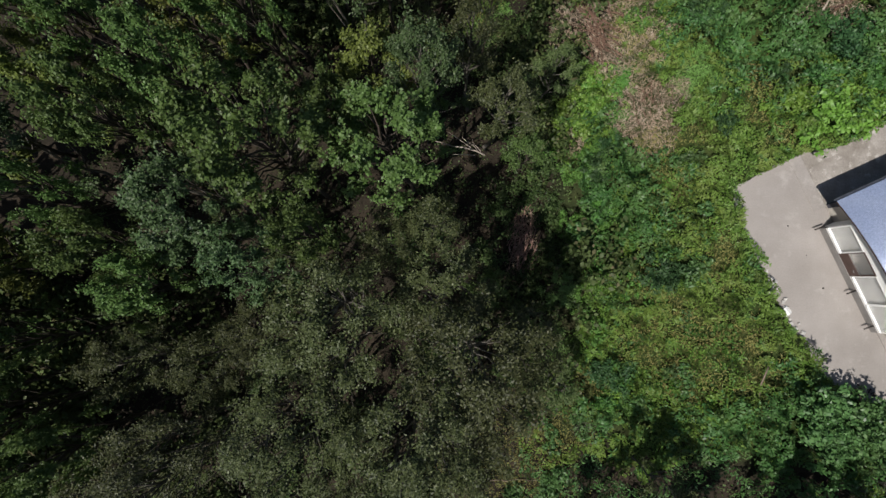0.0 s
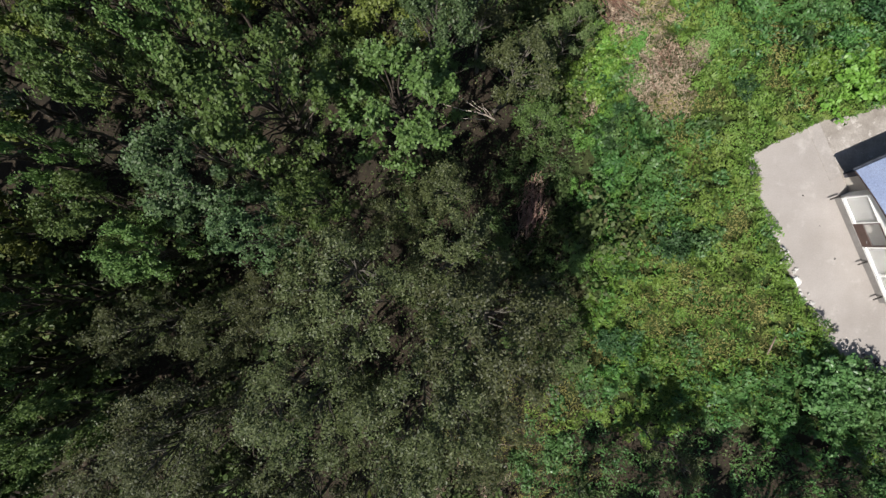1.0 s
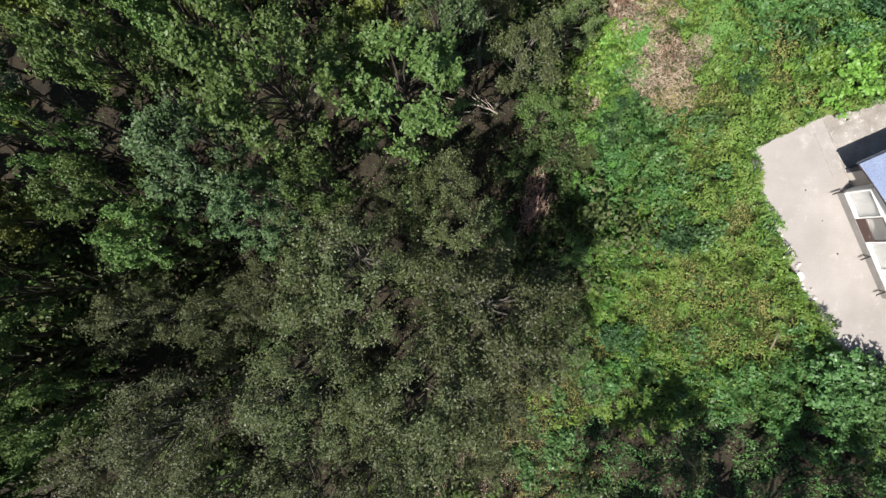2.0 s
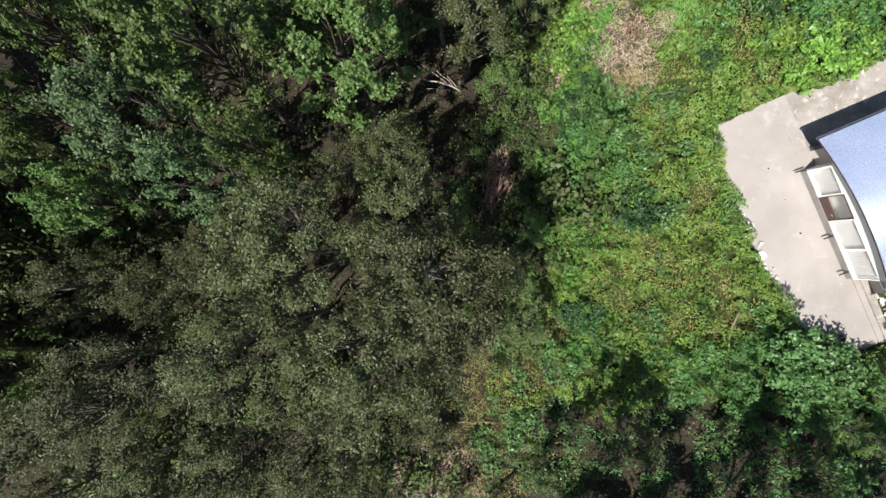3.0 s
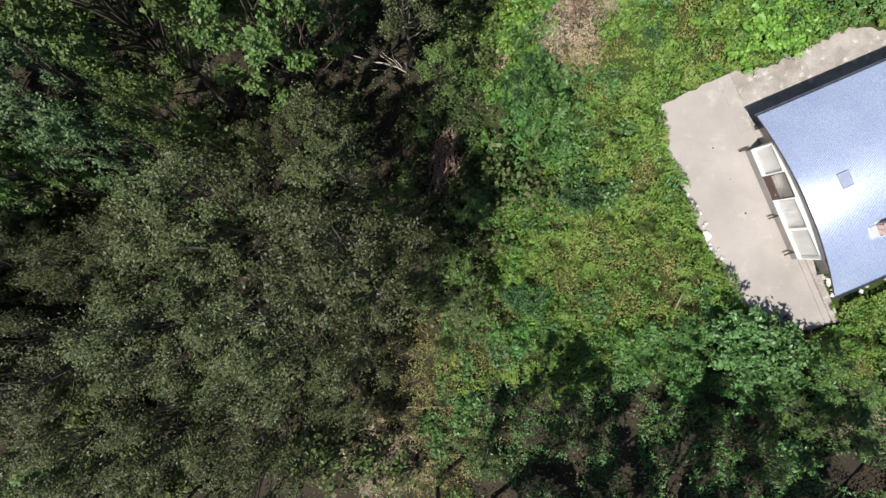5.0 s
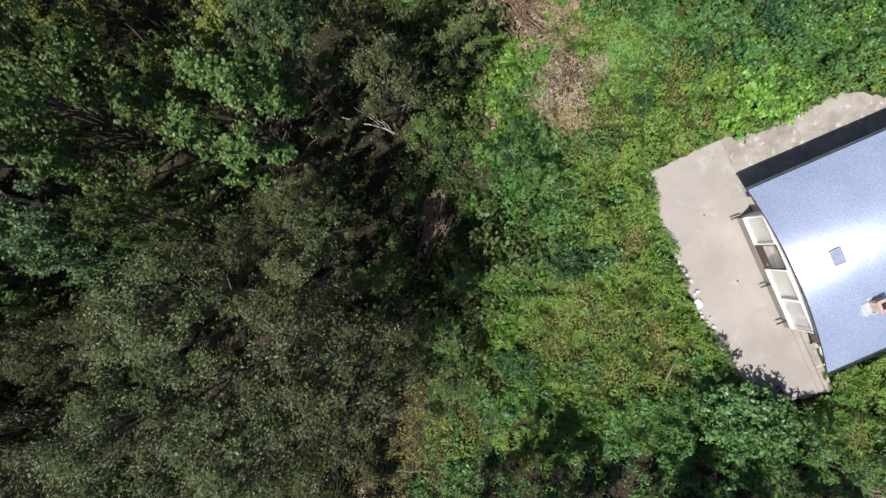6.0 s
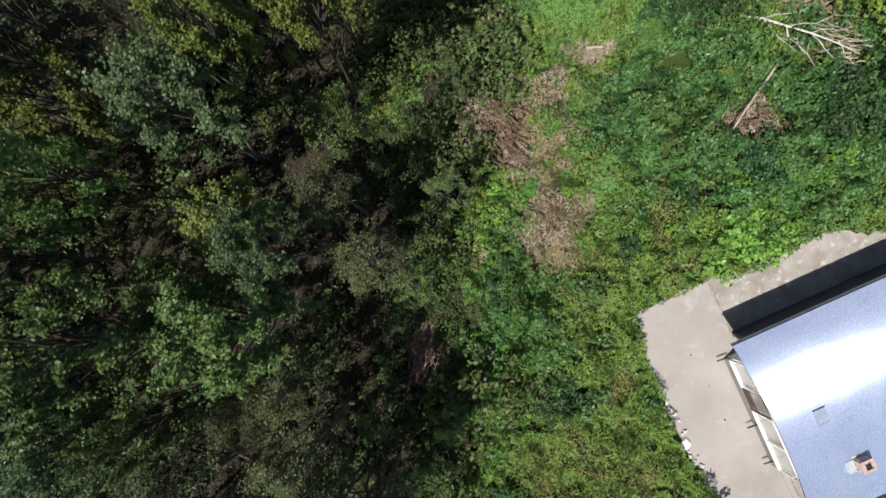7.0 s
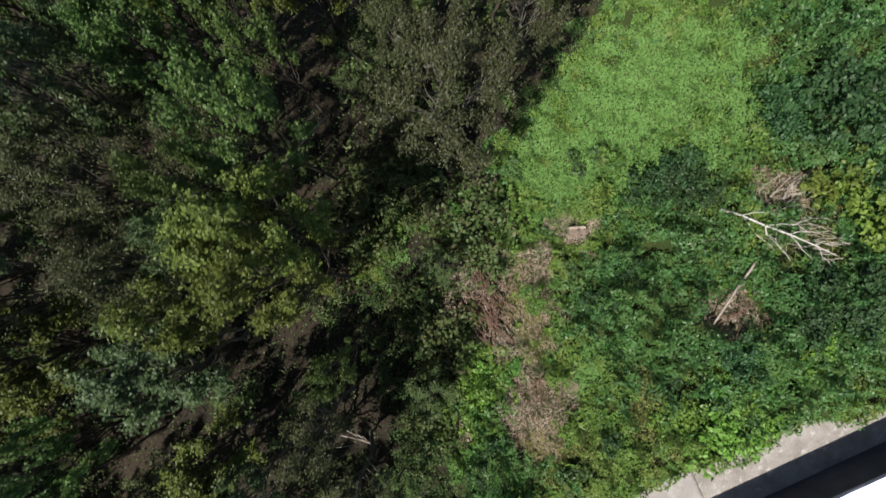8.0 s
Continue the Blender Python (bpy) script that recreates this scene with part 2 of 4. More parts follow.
def tube(bm, points, r0, r1, sides=7):
    """A tapered limb along points."""
    rings = []
    n = len(points)
    for i, p in enumerate(points):
        a, b = Vector(points[max(0, i - 1)]), Vector(points[min(n - 1, i + 1)])
        turn = (b - a).to_track_quat("Z", "Y")
        r = r0 + (r1 - r0) * i / (n - 1)
        rings.append([bm.verts.new(Vector(p) + turn @ Vector((r * math.cos(k * math.tau / sides), r * math.sin(k * math.tau / sides), 0))) for k in range(sides)])
    for a, b in zip(rings, rings[1:]):
        for k in range(sides):
            bm.faces.new((a[k], a[(k + 1) % sides], b[(k + 1) % sides], b[k]))
    bm.faces.new(rings[0][::-1])
    bm.faces.new(rings[-1])
    return bm


def bent(rng, a, b, wobble, n=5):
    a, b = Vector(a), Vector(b)
    return [a.lerp(b, i / n) + (Vector(rng.normal(0, wobble, 3)) if 0 < i < n else Vector()) for i in range(n + 1)]


def unit(a):
    return a / np.maximum(np.linalg.norm(a, axis=1, keepdims=True), 1e-9)


def leaf_arrays(rng, places, normals, length, width, fold=0.12, along=None):
    """One folded, four-cornered leaf at each place."""
    n = len(places)
    normals = unit(normals)
    t = unit(np.cross(normals, rng.normal(size=(n, 3)))) if along is None else unit(along - normals * (along * normals).sum(1, keepdims=True))
    b = np.cross(normals, t)
    length, width = np.broadcast_to(length, n)[:, None], np.broadcast_to(width, n)[:, None]
    lift = normals * width * fold
    v = np.stack([places - t * length / 2, places + b * width / 2 + lift, places + t * length / 2, places - b * width / 2 + lift], 1)
    return v.reshape(-1, 3), np.arange(4 * n).reshape(n, 4)


def spray_leaves(rng, centres, radius, per, flatten):
    """Leaves on the rounded outside of many small sprays, most of them on top."""
    k = len(centres)
    which = np.repeat(np.arange(k), per)
    n = len(which)
    d = unit(rng.normal(size=(n, 3)))
    d[:, 2] = np.where(rng.uniform(size=n) < 0.8, np.abs(d[:, 2]), d[:, 2])
    size = (radius * rng.uniform(0.55, 1.4, k))[which] * np.sqrt(rng.uniform(0.25, 1, n))
    places = centres[which] + d * size[:, None] * (1, 1, flatten)
    normals = d * (0.8, 0.8, 0.8) + rng.normal(0, 0.45, (n, 3)) + (0, 0, 0.35)
    return places, normals


TABLE = np.random.default_rng(3).uniform(size=(256, 256))


def vnoise(x, y, cell, shift=0):
    """Smooth random values from 0 to 1 over the plan."""
    x, y = np.asarray(x, float) / cell + 17.3 * shift, np.asarray(y, float) / cell + 9.7 * shift
    i, j = np.floor(x).astype(int), np.floor(y).astype(int)
    fx, fy = x - i, y - j
    fx, fy = fx * fx * (3 - 2 * fx), fy * fy * (3 - 2 * fy)
    at = lambda a, b: TABLE[a % 256, b % 256]  # noqa: E731
    return (at(i, j) * (1 - fx) + at(i + 1, j) * fx) * (1 - fy) + (at(i, j + 1) * (1 - fx) + at(i + 1, j + 1) * fx) * fy


# ---- the lie of the land ----
def ground(x, y):
    """The terrace stands level on the hill; the ground falls to the woods and to the meadow."""
    x, y = np.asarray(x, float), np.asarray(y, float)
    d = np.maximum(0, 17.0 - x)
    z = -4.6 * (1 - np.exp(-((d / 9.5) ** 1.4)))
    z = z - 0.22 * np.clip(y - 9, 0, 32) / (1 + np.exp(np.clip((x - 22) / 2.5, -20, 20)))
    rough = 0.12 * np.sin(0.9 * x + 0.6 * np.sin(0.7 * y)) + 0.10 * np.sin(1.3 * y + 0.5 * np.sin(1.1 * x))
    return z - 0.12 + rough * np.clip(d / 5, 0, 1)


HOUSE = pose(21.534, 4.55, 0, 0, 0, 25.34)
HOUSE_INV = np.array(HOUSE.inverted())


def from_gable(x, y):
    """How far along the gable (u, from its northern corner) and how far in behind it (v) a place lies."""
    x, y = np.asarray(x, float), np.asarray(y, float)
    return -(HOUSE_INV[1, 0] * x + HOUSE_INV[1, 1] * y + HOUSE_INV[1, 3]), HOUSE_INV[0, 0] * x + HOUSE_INV[0, 1] * y + HOUSE_INV[0, 3]


def inside(poly, x, y):
    x, y = np.asarray(x, float), np.asarray(y, float)
    hit = np.zeros(x.shape, bool)
    for (x0, y0), (x1, y1) in zip(poly, poly[1:] + poly[:1]):
        if y0 != y1:
            hit ^= ((y0 > y) != (y1 > y)) & (x < (x1 - x0) * (y - y0) / (y1 - y0) + x0)
    return hit


def on_gable(u, v):
    p = HOUSE @ Vector((v, -u, 0))
    return (p.x, p.y)


TERRACE = [(17.5, 5.72), (18.9, 6.5), (20.5, 7.32), on_gable(-2.95, 1.5), on_gable(-0.9, 1.5), on_gable(1.2, 1.5), on_gable(8.6, 1.5), on_gable(12.9, 1.4), (26.9, -7.1), (25.3, -7.15), (23.9, -6.4),
           (22.8, -5.5), (21.6, -3.6), (20.7, -2.2), (19.75, -0.3), (19.1, 1.1), (18.3, 3.0), (17.7, 4.6)]
SIDE_PATH = [on_gable(-2.95, 1.5), on_gable(-2.85, 2.2), on_gable(-2.40, 3.8), on_gable(-2.5, 6.2), on_gable(-2.65, 8.2), on_gable(-2.6, 9.4), on_gable(-1.4, 11.6), on_gable(-0.8, 19.0), on_gable(1.2, 19.0), on_gable(1.2, 1.5), on_gable(-0.9, 1.5)]


def built_over(x, y, margin=0.0):
    """Paved or built ground, and the strip of rubble beside the terrace."""
    u, v = from_gable(x, y)
    x = np.asarray(x) + 0.3 * ((np.asarray(y) < 0.9) & (np.asarray(y) > -3.2))
    return inside(TERRACE, x, y) | inside(SIDE_PATH, x, y) | ((u > 0.2 - margin) & (u < np.where(v > 1.2, 11.2, 9.9) + margin) & (v > 0.4) & (v < 18))


def forest_edge(y):
    """How far to the east the tall crowns reach."""
    return np.interp(y, [-40, -14, -10, -5, -3, -1, 1, 4, 7, 9, 12, 15, 18, 22, 24, 26, 30, 38, 60], [-3.0, 0.0, 2.4, 5.4, 5.4, 3.6, 2.4, 2.2, 3.8, 3.8, 2.6, 1.2, 1.8, 2.6, 3.6, 6.0, 10.0, 15.0, 24.0])


def weed_edge(y):
    """Where the open, overgrown slope begins."""
    return np.interp(y, [-40, -18, -14, -10, -6, -2, 2, 6, 9, 12, 16, 20, 24, 28, 31, 38, 60], [2.0, 2.0, 4.0, 6.6, 8.0, 8.6, 8.8, 7.8, 6.4, 8.2, 9.2, 9.6, 10.0, 10.6, 12.6, 18.0, 30.0])


def make_ground():
    near = np.arange(-60, 75.1, 1.0)
    far = 60 + np.geomspace(2, 1500, 14)
    xs = np.r_[-far[::-1], near, far + 15]
    gx, gy = np.meshgrid(xs, xs, indexing="ij")
    gz = ground(np.clip(gx, -60, 75), np.clip(gy, -60, 60))
    n = len(xs)
    i = np.arange(n * n).reshape(n, n)
    quads = np.stack([i[:-1, :-1], i[1:, :-1], i[1:, 1:], i[:-1, 1:]], -1).reshape(-1, 4)
    me = grid_mesh("ground", np.stack([gx, gy, gz], -1).reshape(-1, 3), quads, SOIL, True)
    # South of y = -11 dark litter replaces turf, to imitate deep shade.
    turf = np.clip(np.minimum((gx - weed_edge(gy) + 0.5) / 3, np.maximum((gy + 11) / 1.5, (gx - 31) / 2)) + 1.5 * (vnoise(gx, gy, 2.5) - 0.5), 0, 1)
    me.attributes.new("turf", "FLOAT", "POINT").data.foreach_set("value", turf.astype(np.float32).ravel())
    ob = new("ground", me)
    tagged(ob, "dark soil and leaf litter sloping down from the terrace into the woods", "ground", kind="structure")


def slab(name, poly, top, thick, material, label, rng, ragged, open_edges):
    """A cast slab; its free edges are broken and uneven."""
    pts = []
    for k, (a, b) in enumerate(zip(poly, poly[1:] + poly[:1])):
        a, b = Vector(a), Vector(b)
        n = max(1, round((b - a).length / 0.22)) if k in open_edges else 1
        side = Vector((b.y - a.y, a.x - b.x)).normalized()
        for i in range(n):
            q = a.lerp(b, i / n)
            pts.append(q + side * float(rng.normal(0, ragged)) if i else q)
    bm = bmesh.new()
    f = bm.faces.new([bm.verts.new((p.x, p.y, top)) for p in pts])
    if f.normal.z < 0:
        f.normal_flip()
    bm.normal_update()
    if f.normal.z < 0:
        f.normal_flip()
    made = bmesh.ops.extrude_face_region(bm, geom=[f])
    for v in made["geom"]:
        if isinstance(v, bmesh.types.BMVert):
            v.co.z -= thick
    bmesh.ops.recalc_face_normals(bm, faces=bm.faces)
    bmesh.ops.triangulate(bm, faces=[f for f in bm.faces if len(f.verts) > 4])
    return tagged(part(name, bm, material), label, "terrace", kind="structure")


make_ground()
edge_rng = np.random.default_rng(5)
slab("pavement", TERRACE, 0.0, 0.35, CONCRETE, "pale cast concrete terrace in front of the gable with a broken edge", edge_rng, 0.05, {0, 1, 9, 8, 10, 11, 12, 13, 14, 15, 16, 17})
slab("pavement", SIDE_PATH, -0.1, 0.3, ROUGH_CONCRETE, "rough stained concrete path along the side of the house", edge_rng, 0.09, {0, 1, 2, 3, 4, 5, 6})


# ---- the house ----
WIDTH, LENGTH, EAVE, RISE = 10.4, 17.5, 2.93, 0.85


def vault(u):
    return EAVE + RISE * (1 - ((u - WIDTH / 2) / (WIDTH / 2)) ** 2)


def roof_sheet(i):
    """One sheet of corrugated metal bent over the vault, its ribs along the bend."""
    pitch, ribs, per = 0.075, 12, 6
    vs = np.arange(ribs * per + 3) * pitch / per
    us = np.linspace(0, WIDTH, 23)
    gv, gu = np.meshgrid(vs, us, indexing="ij")
    gz = vault(gu) + 0.0095 * np.cos(gv * math.tau / pitch) + 0.006 * (gv / vs[-1])
    a, b = gv.shape
    idx = np.arange(a * b).reshape(a, b)
    quads = np.stack([idx[:-1, :-1], idx[:-1, 1:], idx[1:, 1:], idx[1:, :-1]], -1).reshape(-1, 4)
    return np.stack([gv, -gu, gz], -1).reshape(-1, 3), quads


def curtain(x, y0, y1, z0, z1):
    """A hanging cloth in soft folds."""
    bm = bmesh.new()
    n = 36
    rows = [[bm.verts.new((x + 0.006 * math.sin(k * 0.7) + 0.003 * math.sin(k * 2.7), y0 + (y1 - y0) * k / n, z)) for k in range(n + 1)] for z in (z0, z1)]
    back = [[bm.verts.new(v.co + Vector((0.006, 0, 0))) for v in row] for row in rows]
    for a, b in (rows, back[::-1]):
        for k in range(n):
            bm.faces.new((a[k], b[k], b[k + 1], a[k + 1]))
    return bm


def make_house():
    house = empty("house", HOUSE, "single-storey house with vaulted corrugated metal roof and glazed white porch", "house")
    v, q = roof_sheet(0)
    me = grid_mesh("roof_sheet", v, q, ZINC, True)
    n = round(LENGTH / 0.9)
    for i in range(n):
        ob = new("roof_sheet", me)
        ob.parent = house
        ob.location = (0.9 * i, 0, 0.003 * (i % 2))
    # deck under the sheets
    bm = bmesh.new()
    us = np.linspace(0.06, WIDTH - 0.06, 25)
    rows = []
    for x in (0.05, LENGTH - 0.05):
        rows.append([[bm.verts.new((x, -u, vault(u) - dz)) for u in us] for dz in (0.03, 0.16)])
    for k in range(len(us) - 1):
        (t0, b0), (t1, b1) = rows
        for f in ((t0[k], t0[k + 1], t1[k + 1], t1[k]), (b0[k], b1[k], b1[k + 1], b0[k + 1]), (t0[k], b0[k], b0[k + 1], t0[k + 1]), (t1[k], t1[k + 1], b1[k + 1], b1[k])):
            bm.faces.new(f)
    for k in (0, -1):
        bm.faces.new((rows[0][0][k], rows[1][0][k], rows[1][1][k], rows[0][1][k]))
    bmesh.ops.recalc_face_normals(bm, faces=bm.faces)
    part("roof_deck", bm, BROWN_WOOD, house, "dark timber roof edge")
    # gutters along both eaves
    for u, name in ((-0.07, "gutter"), (WIDTH + 0.07, "gutter")):
        bm = bmesh.new()
        prof = [(-0.075, 0.05), (-0.07, -0.03), (0, -0.07), (0.07, -0.03), (0.075, 0.05), (0.06, 0.05), (0.055, -0.02), (0, -0.055), (-0.055, -0.02), (-0.06, 0.05)]
        ends = [[bm.verts.new((x, -(u + a), EAVE - 0.04 + b)) for a, b in prof] for x in (-0.02, LENGTH + 0.02)]
        for k in range(len(prof)):
            bm.faces.new((ends[0][k], ends[0][k - 1], ends[1][k - 1], ends[1][k]))
        for e in ends:
            bm.faces.new(e)
        bmesh.ops.recalc_face_normals(bm, faces=bm.faces)
        part(name, bm, GUTTER, house, "grey metal gutter")
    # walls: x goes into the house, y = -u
    # The north side's shade is put into this wall's colour.
    box_part("wall", 1.6, LENGTH - 0.5, -0.75, -0.5, -0.3, 2.92, SHADED_PLASTER, house, label="long wall with the eave's shade put into its colour")
    box_part("wall", 1.6, LENGTH - 0.5, -9.9, -9.65, -0.3, 2.92, PLASTER, house)
    for x0, x1, u0, u1 in ((1.6, 1.85, 0.75, 9.65), (LENGTH - 0.75, LENGTH - 0.5, 0.75, 9.65)):
        bm = bmesh.new()
        us = np.linspace(u0, u1, 17)
        lo = [[bm.verts.new((x, -u, -0.3)) for u in us] for x in (x0, x1)]
        hi = [[bm.verts.new((x, -u, vault(u) - 0.165)) for u in us] for x in (x0, x1)]
        for k in range(16):
            for f in ((lo[0][k], lo[0][k + 1], hi[0][k + 1], hi[0][k]), (lo[1][k], hi[1][k], hi[1][k + 1], lo[1][k + 1]), (hi[0][k], hi[0][k + 1], hi[1][k + 1], hi[1][k]), (lo[0][k], lo[1][k], lo[1][k + 1], lo[0][k + 1])):
                bm.faces.new(f)
        for k in (0, -1):
            bm.faces.new((lo[0][k], hi[0][k], hi[1][k], lo[1][k]))
        bmesh.ops.recalc_face_normals(bm, faces=bm.faces)
        part("wall", bm, PLASTER, house)
    # glazed porch under the gable
    A, B, F = 1.65, 8.55, 0.62
    box_part("porch_base", F - 0.06, F + 0.16, -B, -A, -0.2, 0.48, GREY_BASE, house, label="grey rendered base of the porch")
    for u in (A, B - 0.14):
        box_part("porch_side", F + 0.16, 1.6, -u - 0.14, -u, -0.2, 2.75, WHITE, house, label="white porch side wall")
    bm = bmesh.new()
    us = np.linspace(A, B, 21)
    faces = []
    lo = [[bm.verts.new((x, -u, 2.34)) for u in us] for x in (F - 0.03, F + 0.1)]
    hi = [[bm.verts.new((x, -u, vault(u) - 0.165)) for u in us] for x in (F - 0.03, F + 0.1)]
    for k in range(20):
        for f in ((lo[0][k], lo[0][k + 1], hi[0][k + 1], hi[0][k]), (lo[1][k], hi[1][k], hi[1][k + 1], lo[1][k + 1]), (lo[0][k], lo[1][k], lo[1][k + 1], lo[0][k + 1]), (hi[0][k], hi[0][k + 1], hi[1][k + 1], hi[1][k])):
            bm.faces.new(f)
    for k in (0, -1):
        bm.faces.new((lo[0][k], hi[0][k], hi[1][k], lo[1][k]))
    bmesh.ops.recalc_face_normals(bm, faces=bm.faces)
    part("gable_panel", bm, WHITE, house, "white arched gable panel")
    bays = [(A, 3.35, "window"), (3.35, 4.85, "door"), (4.85, 6.7, "window"), (6.7, B, "window")]
    for u0, u1, kind in bays:
        top, bottom = 2.32, 0.50 if kind == "window" else 0.02
        fr = bmesh.new()
        w = 0.065
        box(fr, F - 0.05, F + 0.08, -u0 - w, -u0 - 0.003, bottom, top)
        box(fr, F - 0.05, F + 0.08, -u1 + 0.003, -u1 + w, bottom, top)
        box(fr, F - 0.05, F + 0.08, -u1 + w, -u0 - w, top - w, top)
        if kind == "window":
            box(fr, F - 0.05, F + 0.08, -u1 + w, -u0 - w, bottom, bottom + w)
            ob = part("window", fr, WHITE, house, "white framed porch window")
            box_part("apron", F - 0.03, F + 0.05, -u1 + w, -u0 - w, bottom + w, 0.70, WHITE, ob, label="white lower panel")
            box_part("sill", F - 0.12, F + 0.0, -u1 + 0.02, -u0 - 0.02, 0.70, 0.735, WHITE, ob, label="white window sill")
            pane = box_part("pane", F + 0.0, F + 0.015, -u1 + w, -u0 - w, 0.735, top - w, GLASS, ob, 0.0)
            part("curtain", curtain(F + 0.2, -u1 + 0.04, -u0 - 0.04, 0.4, 2.3), CURTAIN, ob, "plain pale curtain", True)
            pane.visible_shadow = False
        else:
            ob = part("door", fr, BROWN_WOOD, house, "brown porch door with a glazed upper half")
            box_part("door_panel", F - 0.03, F + 0.03, -u1 + w, -u0 - w, 0.03, 1.15, BROWN_WOOD, ob)
            pane = box_part("pane", F + 0.0, F + 0.015, -u1 + w, -u0 - w, 1.15, top - w, GLASS, ob, 0.0)
            pane.visible_shadow = False
            part("door_handle", tube(bmesh.new(), [(F - 0.09, -u1 + 0.26, 1.0), (F - 0.09, -u1 + 0.4, 1.0)], 0.012, 0.012), FLASHING, ob)
    # porch floor and the dark room behind
    box_part("porch_floor", F + 0.17, 1.59, -B + 0.15, -A - 0.15, -0.2, 0.05, GREY_BASE, house)
    # window in the set-back wall beside the porch
    wf = bmesh.new()
    for a, b, c, d in ((9.52, 9.60, 1.0, 2.0), (8.72, 8.80, 1.0, 2.0), (8.80, 9.52, 1.92, 2.0), (8.80, 9.52, 1.0, 1.08)):
        box(wf, 1.54, 1.62, -b, -a, c, d)
    side = part("window", wf, WHITE, house, "small white framed window")
    box_part("pane", 1.585, 1.597, -9.52, -8.80, 1.08, 1.92, GLASS, side, 0.0)
    # stays that stick out from the base
    for u in (1.5, 5.75, 8.05):
        bm = tube(bmesh.new(), [(F + 0.0, -u - 0.05, 0.42), (F - 0.3, -u - 0.02, 0.41), (0.0, -u, 0.40)], 0.055, 0.04, 8)
        part("bracket", bm, DARK_STEEL, house, "dark steel bracket")
    # skylight
    zc = vault(4.77) + 0.02
    sk = bmesh.new()
    for a, b, c, d in ((1.94, 2.60, 4.35, 4.43), (1.94, 2.60, 5.11, 5.19), (1.94, 2.01, 4.43, 5.11), (2.53, 2.60, 4.43, 5.11)):
        box(sk, a, b, -d, -c, zc - 0.06, zc + 0.07)
    sl = part("skylight", sk, CLOUDED, house, "grey roof skylight")
    box_part("pane", 2.01, 2.53, -5.11, -4.43, zc + 0.01, zc + 0.05, CLOUDED, sl, 0.0, "clouded plastic pane")
    # chimney with its flashing
    zb = vault(7.85)
    ch = part("chimney", box(bmesh.new(), 3.00, 3.52, -8.10, -7.60, zb - 0.3, zb + 0.50), MORTAR, house, "small red brick chimney")
    brick = part("brick", box(bmesh.new(), -0.12, 0.12, -0.055, 0.055, -0.033, 0.033, 0.006), BRICK, ch)
    bme = brick.data
    first = [brick]

    def lay(x, y, z, turn):
        ob = first.pop() if first else new("brick", bme)
        ob.parent = ch
        ob.location, ob.rotation_euler = (x, y, z), (0, 0, radians(90 * turn))

    for c in range(7):
        z = zb + 0.0 + 0.075 * c
        off = 0.06 * (c % 2)
        for k in range(2):
            for y in (-8.12, -7.58):
                lay(3.11 + 0.25 * k + off, y, z, 0)
            for x in (2.98, 3.54):
                lay(x, -7.98 + 0.25 * k + off * 0.5, z, 1)
    fl = bmesh.new()
    for a, b, c, d in ((2.92, 3.60, -8.18, -8.02), (2.92, 3.60, -7.68, -7.52), (2.92, 3.08, -8.02, -7.68), (3.44, 3.60, -8.02, -7.68)):
        box(fl, a, b, c, d, zb + 0.52, zb + 0.58, 0.008)
    part("chimney_cap", fl, BRICK, ch, "red brick cap course")
    # A near-black slab is set where the flue opens.
    box_part("flue", 3.10, 3.42, -8.0, -7.7, zb + 0.505, zb + 0.53, FLUE_BLACK, ch, label="near-black slab in place of the flue opening")
    for a, b, c, d in ((2.48, 2.91, -8.20, -7.56), (2.91, 3.66, -7.50, -7.40), (2.91, 3.66, -8.28, -8.19)):
        box_part("flashing", a, b, c, d, zb - 0.10, zb + 0.09, FLASHING, ch, label="bright metal flashing")
    return house


make_house()


def make_kerbs():
    """Two low steps of cast concrete that run on from the porch past the corner of the house."""
    for v0, v1, top, lab in ((0.86, 1.2, 0.10, "low concrete kerb beside the terrace"), (1.2, 1.62, 0.22, "raised concrete kerb under the gable corner")):
        bm = box(bmesh.new(), v0, v1, -12.9, -8.58, -0.3, top, 0.02)
        ob = part("kerb", bm, ROUGH_CONCRETE if v0 > 1.0 else CONCRETE)
        ob.matrix_world = HOUSE
        tagged(ob, lab, "kerb", kind="structure")
    low = part("kerb", box(bmesh.new(), 0.72, 1.50, -0.55, 2.95, -0.3, 0.045, 0.012), CONCRETE)
    low.matrix_world = HOUSE
    tagged(low, "flat concrete strip across the terrace beside the house corner", "kerb", kind="structure")
    edge = part("kerb", box(bmesh.new(), 1.503, 1.62, -0.9, 2.92, -0.3, 0.03, 0.01), ROUGH_CONCRETE)
    edge.matrix_world = HOUSE
    tagged(edge, "worn concrete edge between terrace and side path", "kerb", kind="structure")


make_kerbs()


